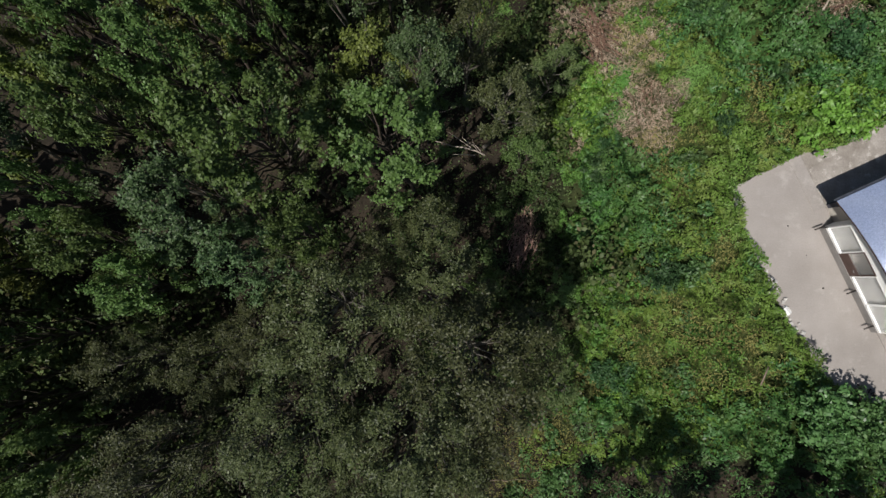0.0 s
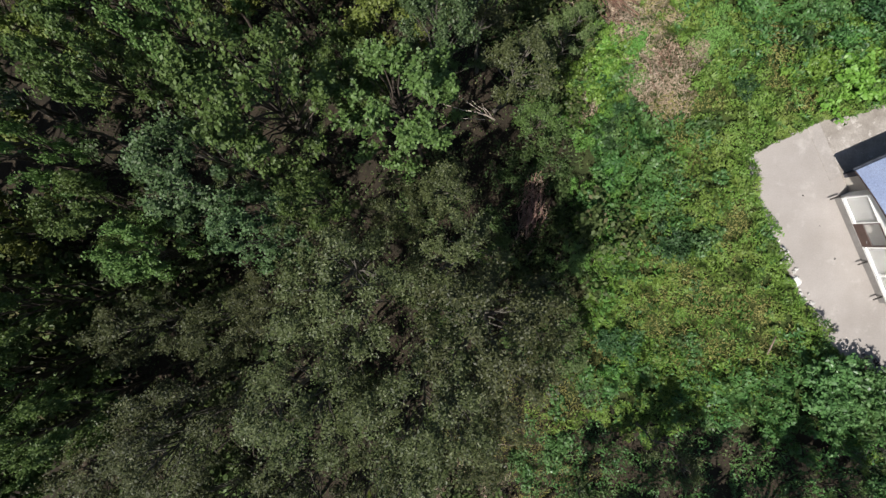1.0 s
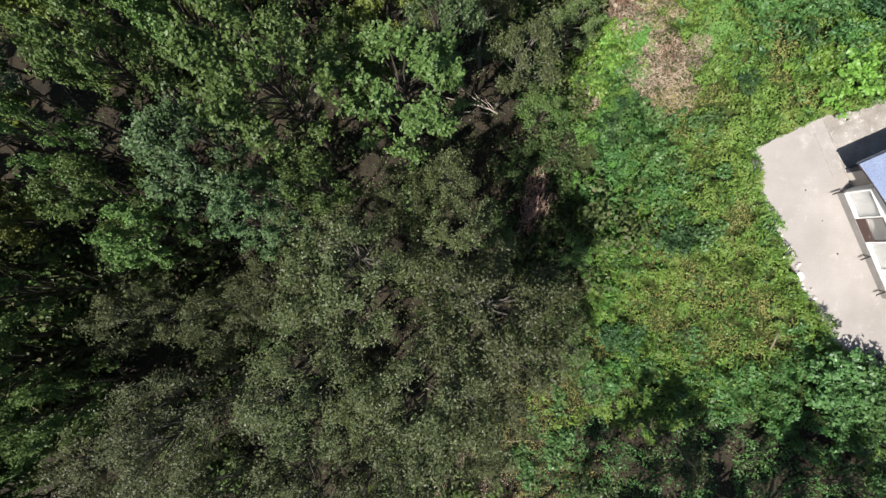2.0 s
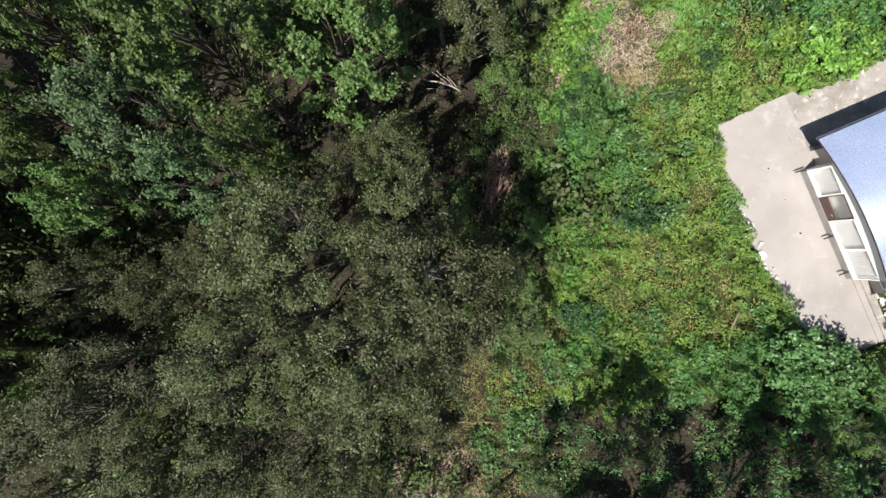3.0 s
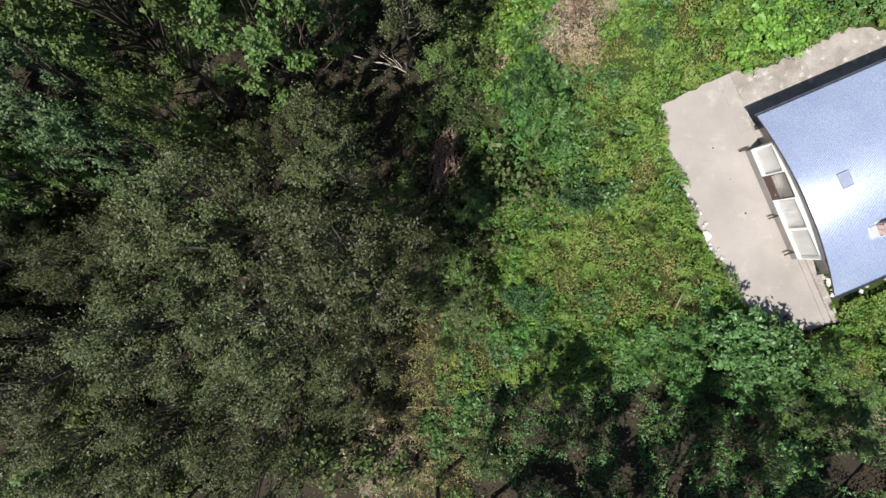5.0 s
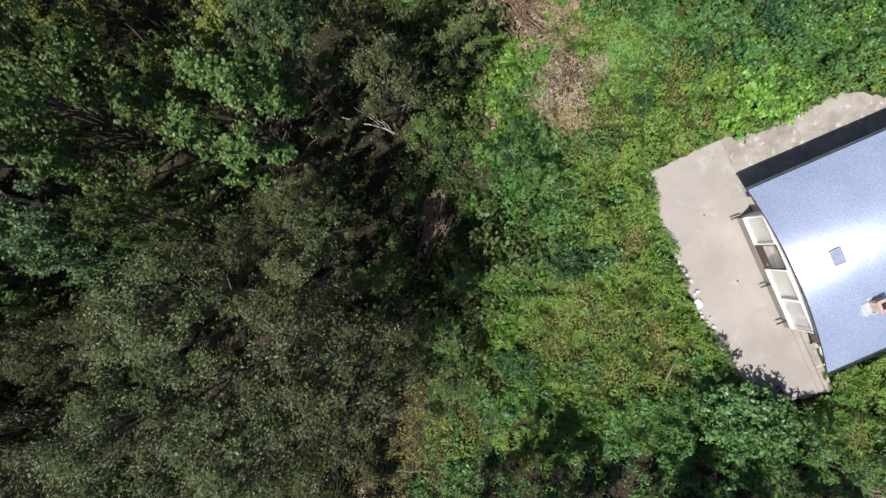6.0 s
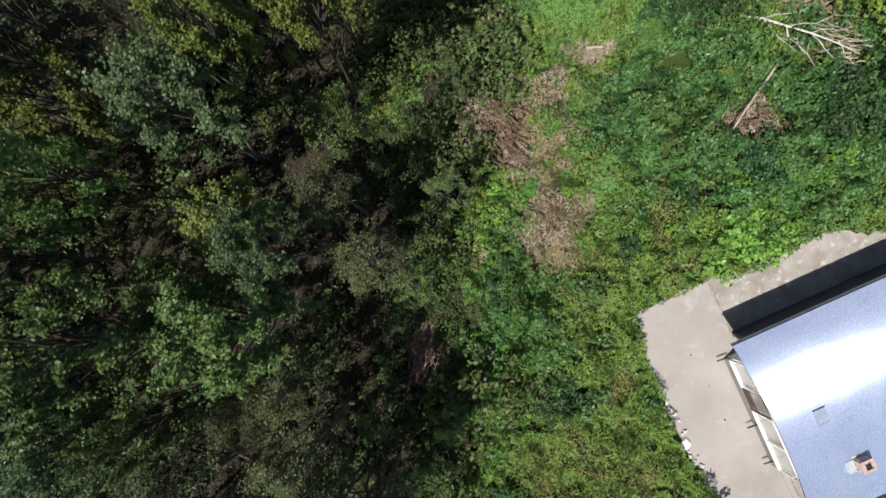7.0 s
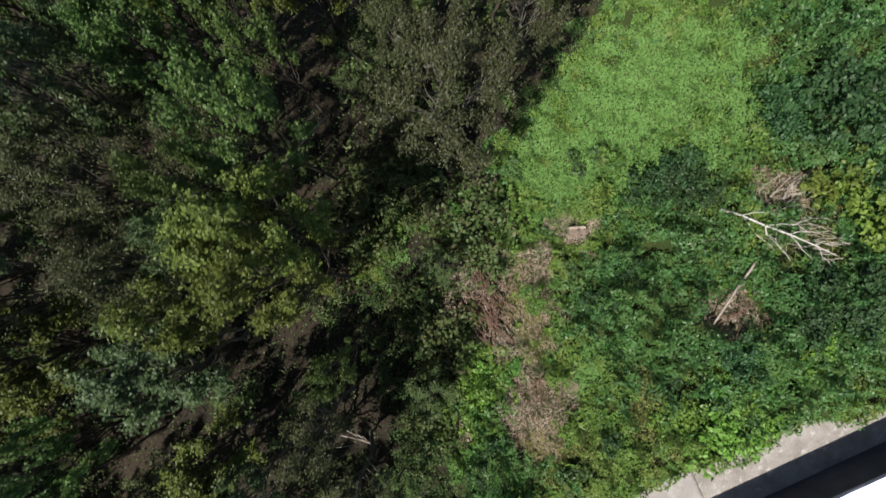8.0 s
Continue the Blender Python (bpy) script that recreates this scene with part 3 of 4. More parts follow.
# ---- trees ----
def make_tree(name, seed, height, radius, leaf, material, bark, label, limbs=34, shoots=15, per=24, slim=0.6, upright=0.4, reach=0.62, stems=1, base=0.55, ragged=0.25):
    """A tree at the origin: trunks, limbs, and shoots along the limbs that carry separate leaves; uneven, with gaps between the limbs."""
    rng = np.random.default_rng(seed)
    tree = new(name)
    tagged(tree, label, "tree")
    lean = rng.normal(0, 0.03, 2) * height
    trunks = []
    r = 0.014 * height / (1 if stems == 1 else 1.5)
    for k in range(stems):
        spread = radius * 0.4 if stems > 1 else 0.0
        ang = k * math.tau / stems + rng.uniform(0, 1)
        top = (lean[0] + spread * math.cos(ang), lean[1] + spread * math.sin(ang), height * 0.92)
        foot = (0.2 * math.cos(ang) * (stems > 1), 0.2 * math.sin(ang) * (stems > 1), -0.3)
        pts = bent(rng, foot, top, 0.14, 7)
        part("trunk", tube(bmesh.new(), pts, r, 0.02, 9), bark, tree, smooth=True)
        trunks.append(pts)
    twigs = bmesh.new()
    origins, tips = [], []
    for k in range(limbs):
        c = float(np.clip(1.0 - 0.96 * (k + 0.5) / limbs + rng.normal(0, 0.07), 0.0, 1))
        sn, a = math.sqrt(max(0, 1 - c * c)), k * 2.39996 + rng.normal(0, 0.35)
        out = radius * sn * rng.uniform(1 - ragged, 1.08)
        end = Vector((lean[0] + out * math.cos(a), lean[1] + out * math.sin(a), height * (base + (1 - base) * (c ** 0.62) * rng.uniform(1 - 0.45 * ragged, 1.0)) - 0.3 * reach))
        pts = min(trunks, key=lambda p: (p[5] - end).length)
        f = min(0.9, max(0.3, (end.z - 0.8 * (end - Vector((lean[0], lean[1], end.z))).length - 0.5) / height))
        i = min(int(f * 7), 6)
        start = pts[i].lerp(pts[i + 1], f * 7 - i)
        line = bent(rng, start, end, 0.10, 4)
        part("limb", tube(bmesh.new(), line, r * 0.34, 0.010, 5), bark, tree, smooth=True)
        m = max(4, round(shoots * rng.uniform(0.55, 1.45)))
        way = (end - start).normalized()
        for q in range(m):
            g = 0.66 + 0.36 * math.sqrt((q + rng.uniform(0, 1)) / m)
            j = min(int(g * 4), 3)
            o = line[j].lerp(line[j + 1], g * 4 - j)
            d = way * 0.55 + Vector((0, 0, upright)) + Vector(rng.normal(0, 0.66, 3) * (1, 1, 0.7))
            tip = o + d.normalized() * float(reach * rng.uniform(0.45, 1.35))
            origins.append(o)
            tips.append(tip)
            if q % 4 == 0:
                tube(twigs, [o, o.lerp(tip, 0.8)], 0.008, 0.003, 3)
    tagged(part("twig_work", twigs, bark, tree), kind="stuff")
    origins, tips = np.array(origins), np.array(tips)
    k = len(tips)
    which = np.repeat(np.arange(k), per)
    n = len(which)
    g = rng.uniform(0.15, 1.05, n)[:, None]
    away = unit(tips - origins)[which]
    wide = (0.13 * reach / 0.75) * (0.6 + 0.8 * rng.uniform(0, 1, k))[which][:, None]
    places = origins[which] * (1 - g) + tips[which] * g + rng.normal(0, 1, (n, 3)) * wide * (1.25 - 0.5 * g)
    side = unit(rng.normal(size=(n, 3)))
    normals = np.array((-0.1, -0.1, 0.8)) + away * 0.2 + side * 0.55 + rng.normal(0, 0.22, (k, 3))[which]
    along = away * 0.55 + side * 0.8 + (0, 0, -0.15)
    length = leaf * rng.uniform(0.6, 1.4, n)
    v, q = leaf_arrays(rng, places, normals, length, length * slim, along=along)
    crown = new("crown", grid_mesh("crown", v, q, material))
    crown.parent = tree
    return tree


def at_ground(x, y, turn=0.0, size=1.0, tall=0.0, sink=0.1):
    return pose(x, y, float(ground(x, y)) - sink, 0, 0, turn) @ Matrix.Diagonal((size, size, tall or size, 1))


def place_tree(kinds, used, name, x, y, turn, size, tall=0.0):
    """The first of a kind is moved to its place, the next ones are copies."""
    if name not in used:
        used.add(name)
        kinds[name].matrix_world = at_ground(x, y, turn, size, tall)
    else:
        copy_thing(kinds[name], at_ground(x, y, turn, size, tall))


SIZES = {"broad": (13.5, 2.9), "broad2": (12.5, 2.4), "teal": (14.0, 2.7), "olive": (14.0, 2.8), "olive2": (12.5, 2.3), "grey": (15.5, 3.6), "grey2": (14.5, 2.9), "thin": (12.5, 2.0), "far": (12.5, 2.7), "far2": (13.0, 2.7), "young": (7.5, 1.6), "young2": (6.5, 1.5)}
GREEN_TREE = "green broadleaved tree with a dense uneven crown"
OLIVE_TREE = "olive-green broadleaved tree with an uneven crown"
WILLOW = "tall grey-green willow with several stems and fine leaves"
KINDS = {
    "broad": make_tree("tree", 11, *SIZES["broad"], 0.158, BROAD_LEAF, BARK, GREEN_TREE, 32, 16, 22, 0.66),
    "broad2": make_tree("tree", 12, *SIZES["broad2"], 0.156, BROAD_LEAF, BARK, GREEN_TREE, 25, 15, 22, 0.66),
    "teal": make_tree("tree", 22, *SIZES["teal"], 0.145, TEAL_LEAF, PALE_BARK, "blue-green broadleaved tree with a loose uneven crown", 30, 15, 22, 0.62, 0.6, 0.65, 2, 0.55),
    "olive": make_tree("tree", 13, *SIZES["olive"], 0.152, OLIVE_LEAF, BARK, OLIVE_TREE, 34, 16, 23, 0.64),
    "olive2": make_tree("tree", 14, *SIZES["olive2"], 0.154, OLIVE_LEAF, BARK, OLIVE_TREE, 25, 15, 22, 0.64),
    "grey": make_tree("tree", 15, *SIZES["grey"], 0.130, GREY_LEAF, PALE_BARK, WILLOW, 44, 16, 20, 0.48, 0.9, 0.9, 3, 0.58, 0.3),
    "grey2": make_tree("tree", 16, *SIZES["grey2"], 0.130, GREY_LEAF, PALE_BARK, WILLOW, 32, 16, 19, 0.48, 0.9, 0.85, 2, 0.58, 0.3),
    "thin": make_tree("tree", 23, *SIZES["thin"], 0.126, GREY_LEAF, PALE_BARK, "thin grey-green tree with a sparse see-through crown", 22, 13, 20, 0.52, 0.7, 0.75, 1, 0.5, 0.4),
    "far": make_tree("tree", 19, *SIZES["far"], 0.25, BROAD_LEAF, BARK, "green broadleaved tree deeper in the wood", 10, 24, 14, 0.66, base=0.45),
    "far2": make_tree("tree", 20, *SIZES["far2"], 0.25, OLIVE_LEAF, BARK, "olive-green broadleaved tree deeper in the wood", 10, 24, 14, 0.66, base=0.45),
    "young": make_tree("tree", 17, 7.5, 1.6, 0.105, YOUNG_LEAF, PALE_BARK, "slender young tree with a thin open crown", 14, 13, 17, 0.55, 0.9, 0.6, 1, 0.35),
    "young2": make_tree("tree", 18, 6.5, 1.5, 0.115, BROAD_LEAF, BARK, "slender young tree with a thin open crown", 13, 13, 17, 0.6, 0.6, 0.6, 1, 0.3),
}
USED = set()
tree_rng = np.random.default_rng(21)
SPOTS = []


def grow(kind, x, y, turn, size=1.0, clear=3.0):
    SPOTS.append((x, y, clear))
    place_tree(KINDS, USED, kind, x, y, turn, size)


def stand(kind, x, y, top, radius):
    """A tall tree whose crown ends at the height top above the terrace and reaches radius metres out."""
    height, wide = SIZES[kind]
    SPOTS.append((x, y, radius))
    place_tree(KINDS, USED, kind, x, y, float(tree_rng.uniform(0, 360)), radius / wide, (top + 0.1 - float(ground(x, y))) / height)


# the great willows at the wood's edge
for kind, x, y, top, radius in (("grey", 1.6, -4.6, 12.6, 3.6), ("grey", -1.4, -7.4, 12.2, 3.3), ("grey", -4.8, -2.8, 10.8, 3.4), ("grey2", 0.2, -0.6, 9.8, 2.4), ("grey2", 3.6, -3.4, 10.6, 2.1), ("grey", -6.0, -6.6, 11.2, 3.0),
                                ("grey2", -3.4, -11.2, 11.0, 2.8), ("grey2", 1.4, -9.0, 10.6, 2.4), ("grey2", -8.6, -3.0, 9.6, 2.4), ("grey2", -7.6, -12.4, 10.6, 3.0), ("grey", -12.9, -8.4, 10.2, 3.0),
                                ("grey2", -11.4, -13.6, 10.2, 3.0), ("grey2", -16.0, -11.0, 9.8, 3.0),
                                # the mixed wood behind them
                                ("broad", -2.3, 5.7, 12.8, 2.7), ("broad", -8.2, 5.2, 11.3, 2.9), ("broad2", -5.4, 7.6, 11.4, 1.7), ("broad2", -5.8, 1.6, 9.2, 1.9), ("olive2", -4.3, 10.4, 8.8, 2.0), ("thin", 2.6, 8.7, 9.2, 1.8),
                                ("thin", 1.1, 11.8, 9.0, 1.8), ("teal", -6.3, 15.4, 11.4, 2.7), ("olive", -10.4, 15.8, 11.0, 2.4), ("broad", -9.2, 12.2, 10.7, 2.0), ("thin", -1.0, 2.6, 8.6, 1.7), ("teal", -1.6, 9.6, 9.0, 1.9),
                                ("olive", 0.7, 18.9, 11.6, 2.4), ("olive", 0.9, 22.3, 11.6, 2.7), ("olive2", -1.6, 20.6, 11.2, 2.2), ("broad2", 2.2, 15.6, 7.0, 1.5), ("olive2", -4.2, 18.2, 11.6, 1.9), ("grey2", -7.6, 19.4, 11.6, 2.6), ("teal", -3.2, 21.6, 9.4, 1.6), ("grey", -9.6, 23.6, 9.4, 3.0),
                                ("broad", -1.2, 26.0, 9.6, 2.4), ("broad2", -3.0, 23.6, 10.0, 1.9), ("grey2", -5.0, 26.2, 8.6, 2.6), ("grey", 6.8, 29.4, 7.8, 3.9), ("broad2", -1.6, 30.4, 8.0, 2.3), ("grey2", 3.8, 31.6, 7.6, 2.4), ("teal", -13.4, 19.0, 10.2, 2.7),
                                ("broad2", -12.0, 8.4, 10.0, 2.4), ("teal", -11.6, 3.4, 9.4, 2.3), ("broad2", -13.8, -0.8, 8.2, 2.2), ("grey2", 11.2, 33.4, 6.6, 2.8), ("olive2", 0.4, 34.6, 7.0, 2.4),
                                ("grey2", -3.0, 1.8, 8.8, 2.0), ("teal", -8.2, 0.4, 8.8, 1.9), ("grey2", -11.4, -4.4, 9.0, 2.2), ("broad2", -16.0, 1.4, 8.4, 2.3), ("grey2", -15.6, -4.6, 8.6, 2.4), ("broad2", -17.4, -8.0, 8.4, 2.2), ("grey2", -2.4, -14.4, 9.6, 2.7)):
    stand(kind, x, y, top, radius)
GAPS = [(-3.4, -5.6, 1.5), (1.2, 8.4, 1.3), (-9.4, -8.0, 1.2), (-4.3, 13.2, 1.2), (2.2, 4.8, 1.5), (-0.9, 15.0, 2.1), (-5.2, 4.9, 0.9), (-8.2, 2.6, 0.8), (-8.0, 9.4, 1.1), (-5.2, 22.4, 0.8), (1.6, 28.4, 1.0), (-10.9, -1.0, 1.0), (4.2, 25.4, 2.2), (4.6, 21.4, 2.0), (4.6, 17.4, 2.2), (3.4, 13.6, 1.8),
        (5.0, 2.2, 2.4), (4.6, 5.0, 1.2), (4.6, -9.6, 2.0), (3.0, -13.2, 2.4), (1.6, -14.8, 1.8)]


def in_gap(x, y, margin=0.0):
    return any((x - a) ** 2 + (y - b) ** 2 < (c + margin) ** 2 for a, b, c in GAPS)


for tries in range(5000):
    x, y = tree_rng.uniform(-23, 20), tree_rng.uniform(-16, 35)
    r = float(tree_rng.uniform(1.8, 2.7))
    if x > float(forest_edge(y)) - 0.9 * r or any((x - a) ** 2 + (y - b) ** 2 < ((0.655 if y > 10 else 0.72) * (c + r)) ** 2 for a, b, c in SPOTS) or in_gap(x, y, 0.85 * r):
        continue
    south = y < -4 and x > -17
    kind = str(tree_rng.choice(["grey2", "grey2", "olive2", "thin"] if south else ["broad", "broad2", "teal", "olive2", "broad2", "olive2"]))
    stand(kind, x, y, float(tree_rng.uniform(7.6, 10.6)) - 0.12 * max(0.0, y - 24), r)
for tries in range(4000):
    x, y = tree_rng.uniform(-35, 24), tree_rng.uniform(-20, 42)
    if (x < -28 and (y < -14 or y > 30)) or (x > -21 and -15 < y < 34) or x > float(forest_edge(y)) - 2.0 or (x > -3 and y < 0):
        continue
    if any((x - a) ** 2 + (y - b) ** 2 < (0.64 * (c + 2.7)) ** 2 for a, b, c in SPOTS):
        continue
    stand(str(tree_rng.choice(["far", "far2"])), x, y, float(tree_rng.uniform(6.5, 9.0)) - 0.12 * max(0.0, y - 24), 2.8)
# thin young trees on the southern side, and the tall ones behind that shade them
for kind, x, y, top, radius in (("young", 12.0, -11.2, 5.4, 1.35), ("young2", 21.8, -13.4, 5.6, 1.1), ("young", 24.6, -11.2, 4.6, 1.1), ("young2", 27.6, -12.2, 5.0, 1.4), ("young", 30.6, -9.8, 4.2, 1.3),
                                ("young2", 33.0, -12.4, 4.6, 1.5), ("young", 8.2, -15.4, 1.2, 1.0), ("young2", 26.2, -9.6, 6.2, 1.6)):
    stand(kind, x, y, top, radius)
for k in range(8):
    stand(("far", "far2")[k % 2], 5.2 + 3.7 * k + float(tree_rng.normal(0, 0.3)), -18.3 - 0.4 * (k % 2), 14.8 - 0.1 * k, 2.7)
for k in range(6):
    stand(("far2", "far")[k % 2], 7.4 + 4.4 * k, -22.4, 11.0, 2.8)
for x, y in ((-23.6, -6.4), (-24.4, -10.4), (-22.8, -13.8), (-25.2, -2.4), (-26.0, 1.6), (-30.2, -5.6), (-31.4, -9.6), (-27.6, -10.4), (-31.2, -1.6), (-31.0, 2.6), (-27.0, -14.0), (-30.6, 7.2)):
    stand("far", x, y, 6.6, 2.9)


# ---- bushes ----
def make_bush(name, seed, height, radius, leaf, material, label, leaves=1100, lobes=9):
    rng = np.random.default_rng(seed)
    bush = new(name)
    tagged(bush, label, "bush")
    cen = np.c_[rng.normal(0, 0.45 * radius, (lobes, 2)), rng.uniform(0.45, 0.85, lobes) * height]
    for c in cen[:3]:
        part("stem", tube(bmesh.new(), bent(rng, (c[0] * 0.15, c[1] * 0.15, -0.15), c, 0.03, 3), 0.02, 0.008, 5), BARK, bush)
    tips = np.repeat(cen, 4, 0) + rng.normal(size=(4 * lobes, 3)) * (0.3 * radius, 0.3 * radius, 0.14 * height)
    places, normals = spray_leaves(rng, tips, 0.26 * radius, leaves // (4 * lobes), 0.7)
    leaves = len(places)
    places[:, 2] = np.maximum(places[:, 2], 0.03)
    length = leaf * rng.uniform(0.7, 1.35, leaves)
    v, q = leaf_arrays(rng, places, normals, length, length * 0.62)
    f = new("foliage", grid_mesh("foliage", v, q, material))
    f.parent = bush
    return bush


KINDS["bush"] = make_bush("bush", 31, 1.3, 1.1, 0.15, BUSH_LEAF, "bright green leafy bush among the weeds", 1500)
KINDS["bush2"] = make_bush("bush", 32, 1.0, 0.9, 0.11, BUSH_LEAF, "low bright green bush among the weeds", 1800)
KINDS["dark_bush"] = make_bush("bush", 33, 1.5, 1.0, 0.12, DARK_BUSH_LEAF, "dark blue-green bush standing among lighter weeds", 2000)
KINDS["red_bush"] = make_bush("bush", 34, 1.2, 0.7, 0.13, RED_LEAF, "dark reddish-leaved shrub at the terrace edge", 800)
KINDS["yellow_bush"] = make_bush("bush", 35, 1.3, 1.0, 0.14, YELLOW_LEAF, "yellow-green leafy bush beside the brushwood", 1200)
KINDS["big_bush"] = make_bush("bush", 36, 3.0, 1.9, 0.25, BROAD_BUSH_LEAF, "large green bush with broad leaves", 2300, 17)
KINDS["edge_bush"] = make_bush("bush", 40, 1.7, 1.2, 0.14, SHADED_LEAF, "green bush at the wood's edge, darkened as in shade", 900, 11)
KINDS["small_bush"] = make_bush("bush", 38, 0.8, 0.75, 0.14, BUSH_LEAF, "small green bramble mound on the slope", 620, 7)
KINDS["small_bush2"] = make_bush("bush", 39, 0.95, 0.7, 0.13, BROAD_BUSH_LEAF, "small dull green bramble mound on the slope", 620, 7)
KINDS["lime_bush"] = make_bush("bush", 41, 0.9, 0.85, 0.15, LIME_LEAF, "low lime-green bramble clump on the slope", 900, 8)
KINDS["shade_bush"] = make_bush("bush", 42, 1.9, 1.2, 0.15, SHADED_LEAF, "loose bush at the wood's edge, shade put into its green", 900, 12)
KINDS["under"] = make_bush("bush", 37, 1.9, 1.4, 0.17, FLOOR_LEAF, "dull green bush in the shade of the wood", 800, 12)


def bush(kind, x, y, size=1.0):
    place_tree(KINDS, USED, kind, x, y, float(tree_rng.uniform(0, 360)), size)


bush("dark_bush", 13.2, 0.4, 1.35)
for k in range(22):
    bush("under", -31.5 + 1.3 * (k % 6) + float(tree_rng.normal(0, 0.3)), -13.5 + 3.6 * (k // 6) + 1.2 * (k % 3), float(tree_rng.uniform(1.3, 1.8)))
for x, y, s in ((3.2, 4.2, 1.1), (4.2, 6.2, 1.0), (6.6, 3.6, 0.9), (6.9, 1.2, 1.0), (5.9, -0.6, 1.1), (7.2, -1.8, 0.9), (3.0, 1.4, 1.0), (5.6, 5.2, 0.8), (6.2, 7.6, 1.0), (4.8, 8.6, 0.9), (3.4, 12.6, 1.0), (4.6, 11.0, 1.0), (2.6, 14.8, 0.9),
                (4.4, 15.4, 0.9), (5.6, 14.2, 0.9), (6.6, 12.8, 0.9), (2.0, 17.0, 0.8), (4.0, 18.6, 0.9), (5.4, 17.4, 0.9), (6.2, 20.0, 0.8), (4.4, 27.6, 1.0), (2.6, 26.2, 1.0), (5.8, 26.4, 1.0)):
    bush("shade_bush", x, y, s)
for k in range(16):
    bush("bush", 9.9 + float(tree_rng.normal(0, 0.9)), 1.0 + 0.8 * k, float(tree_rng.uniform(0.7, 1.15)))
for k in range(46):
    y = -9.0 + 1.0 * k
    x = float(forest_edge(y)) + float(tree_rng.uniform(0.3, 1.0)) * (float(weed_edge(y)) + 0.6 - float(forest_edge(y)))
    if not in_gap(x, y, -0.4):
        bush("edge_bush", x, y + float(tree_rng.normal(0, 0.4)), float(tree_rng.uniform(0.6, 1.15)))
for x, y, s in ((21.6, -7.6, 0.95), (23.9, -8.0, 1.0), (22.6, -9.2, 0.8)):
    bush("big_bush", x, y, s)
for x, y, s in ((24.0, -6.75, 1.1), (27.0, -7.3, 0.7)):
    bush("red_bush", x, y, s)
# The three near (1.9, 20.3) put a pool of sun into lime leaves.
for x, y, s in ((8.9, 12.2, 1.2), (9.5, 13.2, 1.2), (9.9, 11.6, 1.2), (10.2, 12.6, 1.0), (7.6, 9.9, 1.1), (7.2, 11.2, 1.0), (9.3, 10.8, 1.1), (9.8, 9.6, 1.2), (8.6, 11.2, 1.0), (20.7, 11.0, 1.0), (22.0, 11.6, 1.2), (23.2, 11.2, 1.1), (24.0, 12.4, 1.2), (22.6, 10.2, 0.9), (21.5, 10.0, 0.9), (23.3, 9.6, 1.5), (24.2, 9.9, 1.3), (25.2, 10.4, 1.2), (25.2, 12.4, 1.0), (26.6, 14.0, 1.1), (1.9, 20.3, 1.0), (2.4, 21.4, 1.1), (1.4, 19.2, 0.9),
                (27.6, 14.9, 1.2), (29.6, 14.9, 1.1), (28.6, 13.8, 1.0), (31.2, 16.0, 1.1), (11.4, 2.2, 0.9), (11.0, -1.2, 0.8), (16.0, -8.2, 0.9), (11.2, -6.6, 0.9), (14.0, -8.8, 0.8)):
    bush("lime_bush", x, y, s)
for x, y, s in ((9.7, 7.2, 0.8), (10.5, 8.2, 0.7), (17.0, 9.4, 0.6), (20.2, 12.8, 0.6), (16.6, 17.6, 0.8), (18.4, 19.6, 0.9), (28.8, 19.0, 1.0)):
    bush("dark_bush", x, y, s)
for x, y, s in ((3.4, 24.6, 1.0), (4.9, 23.4, 0.8), (4.6, 16.8, 0.8), (1.4, 26.6, 1.0), (3.8, 27.2, 1.0), (-0.8, 16.8, 0.8)):
    bush("under", x, y, s)
for x, y, s in ((5.2, -15.4, 0.8), (6.8, -13.2, 0.9), (4.4, -14.2, 0.6), (8.8, -16.4, 0.8), (7.2, -10.6, 0.7), (26.0, -14.0, 0.9), (29.6, -11.4, 0.8), (31.6, -11.0, 0.8)):
    bush("small_bush2", x, y, 1.5 * s)
for x, y, s in ((6.4, 17.2, 1.0), (7.2, 15.2, 1.1), (6.2, 13.4, 1.0), (5.6, 18.8, 0.9), (7.8, 18.0, 0.9), (7.0, 11.6, 0.9), (4.4, 16.4, 0.8), (5.2, 14.6, 1.0), (3.8, 13.2, 0.8), (8.2, 13.6, 0.9), (5.8, 24.6, 0.9)):
    bush("edge_bush", x, y, s)
for x, y, s in ((6.6, 22.4, 1.1), (7.4, 21.0, 1.0), (7.8, 23.4, 0.9), (8.4, 10.4, 1.0), (9.0, 14.0, 0.9), (9.6, 12.6, 1.0), (10.3, 10.4, 0.9), (7.2, 8.8, 1.0), (10.0, 8.6, 1.0), (11.6, 6.8, 1.1), (9.9, 5.0, 1.1), (13.4, -1.6, 0.7), (10.0, -7.8, 0.9), (11.8, -8.2, 0.8), (9.0, 24.6, 0.9)):
    bush("bush", x, y, s)
for x, y, s in ((10.9, 4.0, 1.1), (12.2, 5.2, 1.0), (8.8, 6.8, 1.1), (8.2, 3.4, 1.0), (9.4, 1.6, 1.0), (24.6, 12.4, 1.0), (26.2, 13.0, 1.0), (23.2, 12.6, 0.9), (27.8, 13.6, 1.0), (29.8, 14.4, 1.1), (9.6, -3.0, 1.0), (8.4, -0.8, 1.0)):
    bush("bush2", x, y, s)
for x, y, s in ((21.0, 25.6, 1.1), (29.4, 29.2, 1.8), (24.2, 14.6, 1.1), (31.0, 18.0, 1.4), (28.6, 17.6, 1.3), (19.6, 24.6, 1.0), (32.4, 24.2, 1.4), (26.6, 29.0, 1.2), (21.8, 24.6, 1.1), (10.4, -6.0, 0.9)):
    bush("dark_bush", x, y, s)
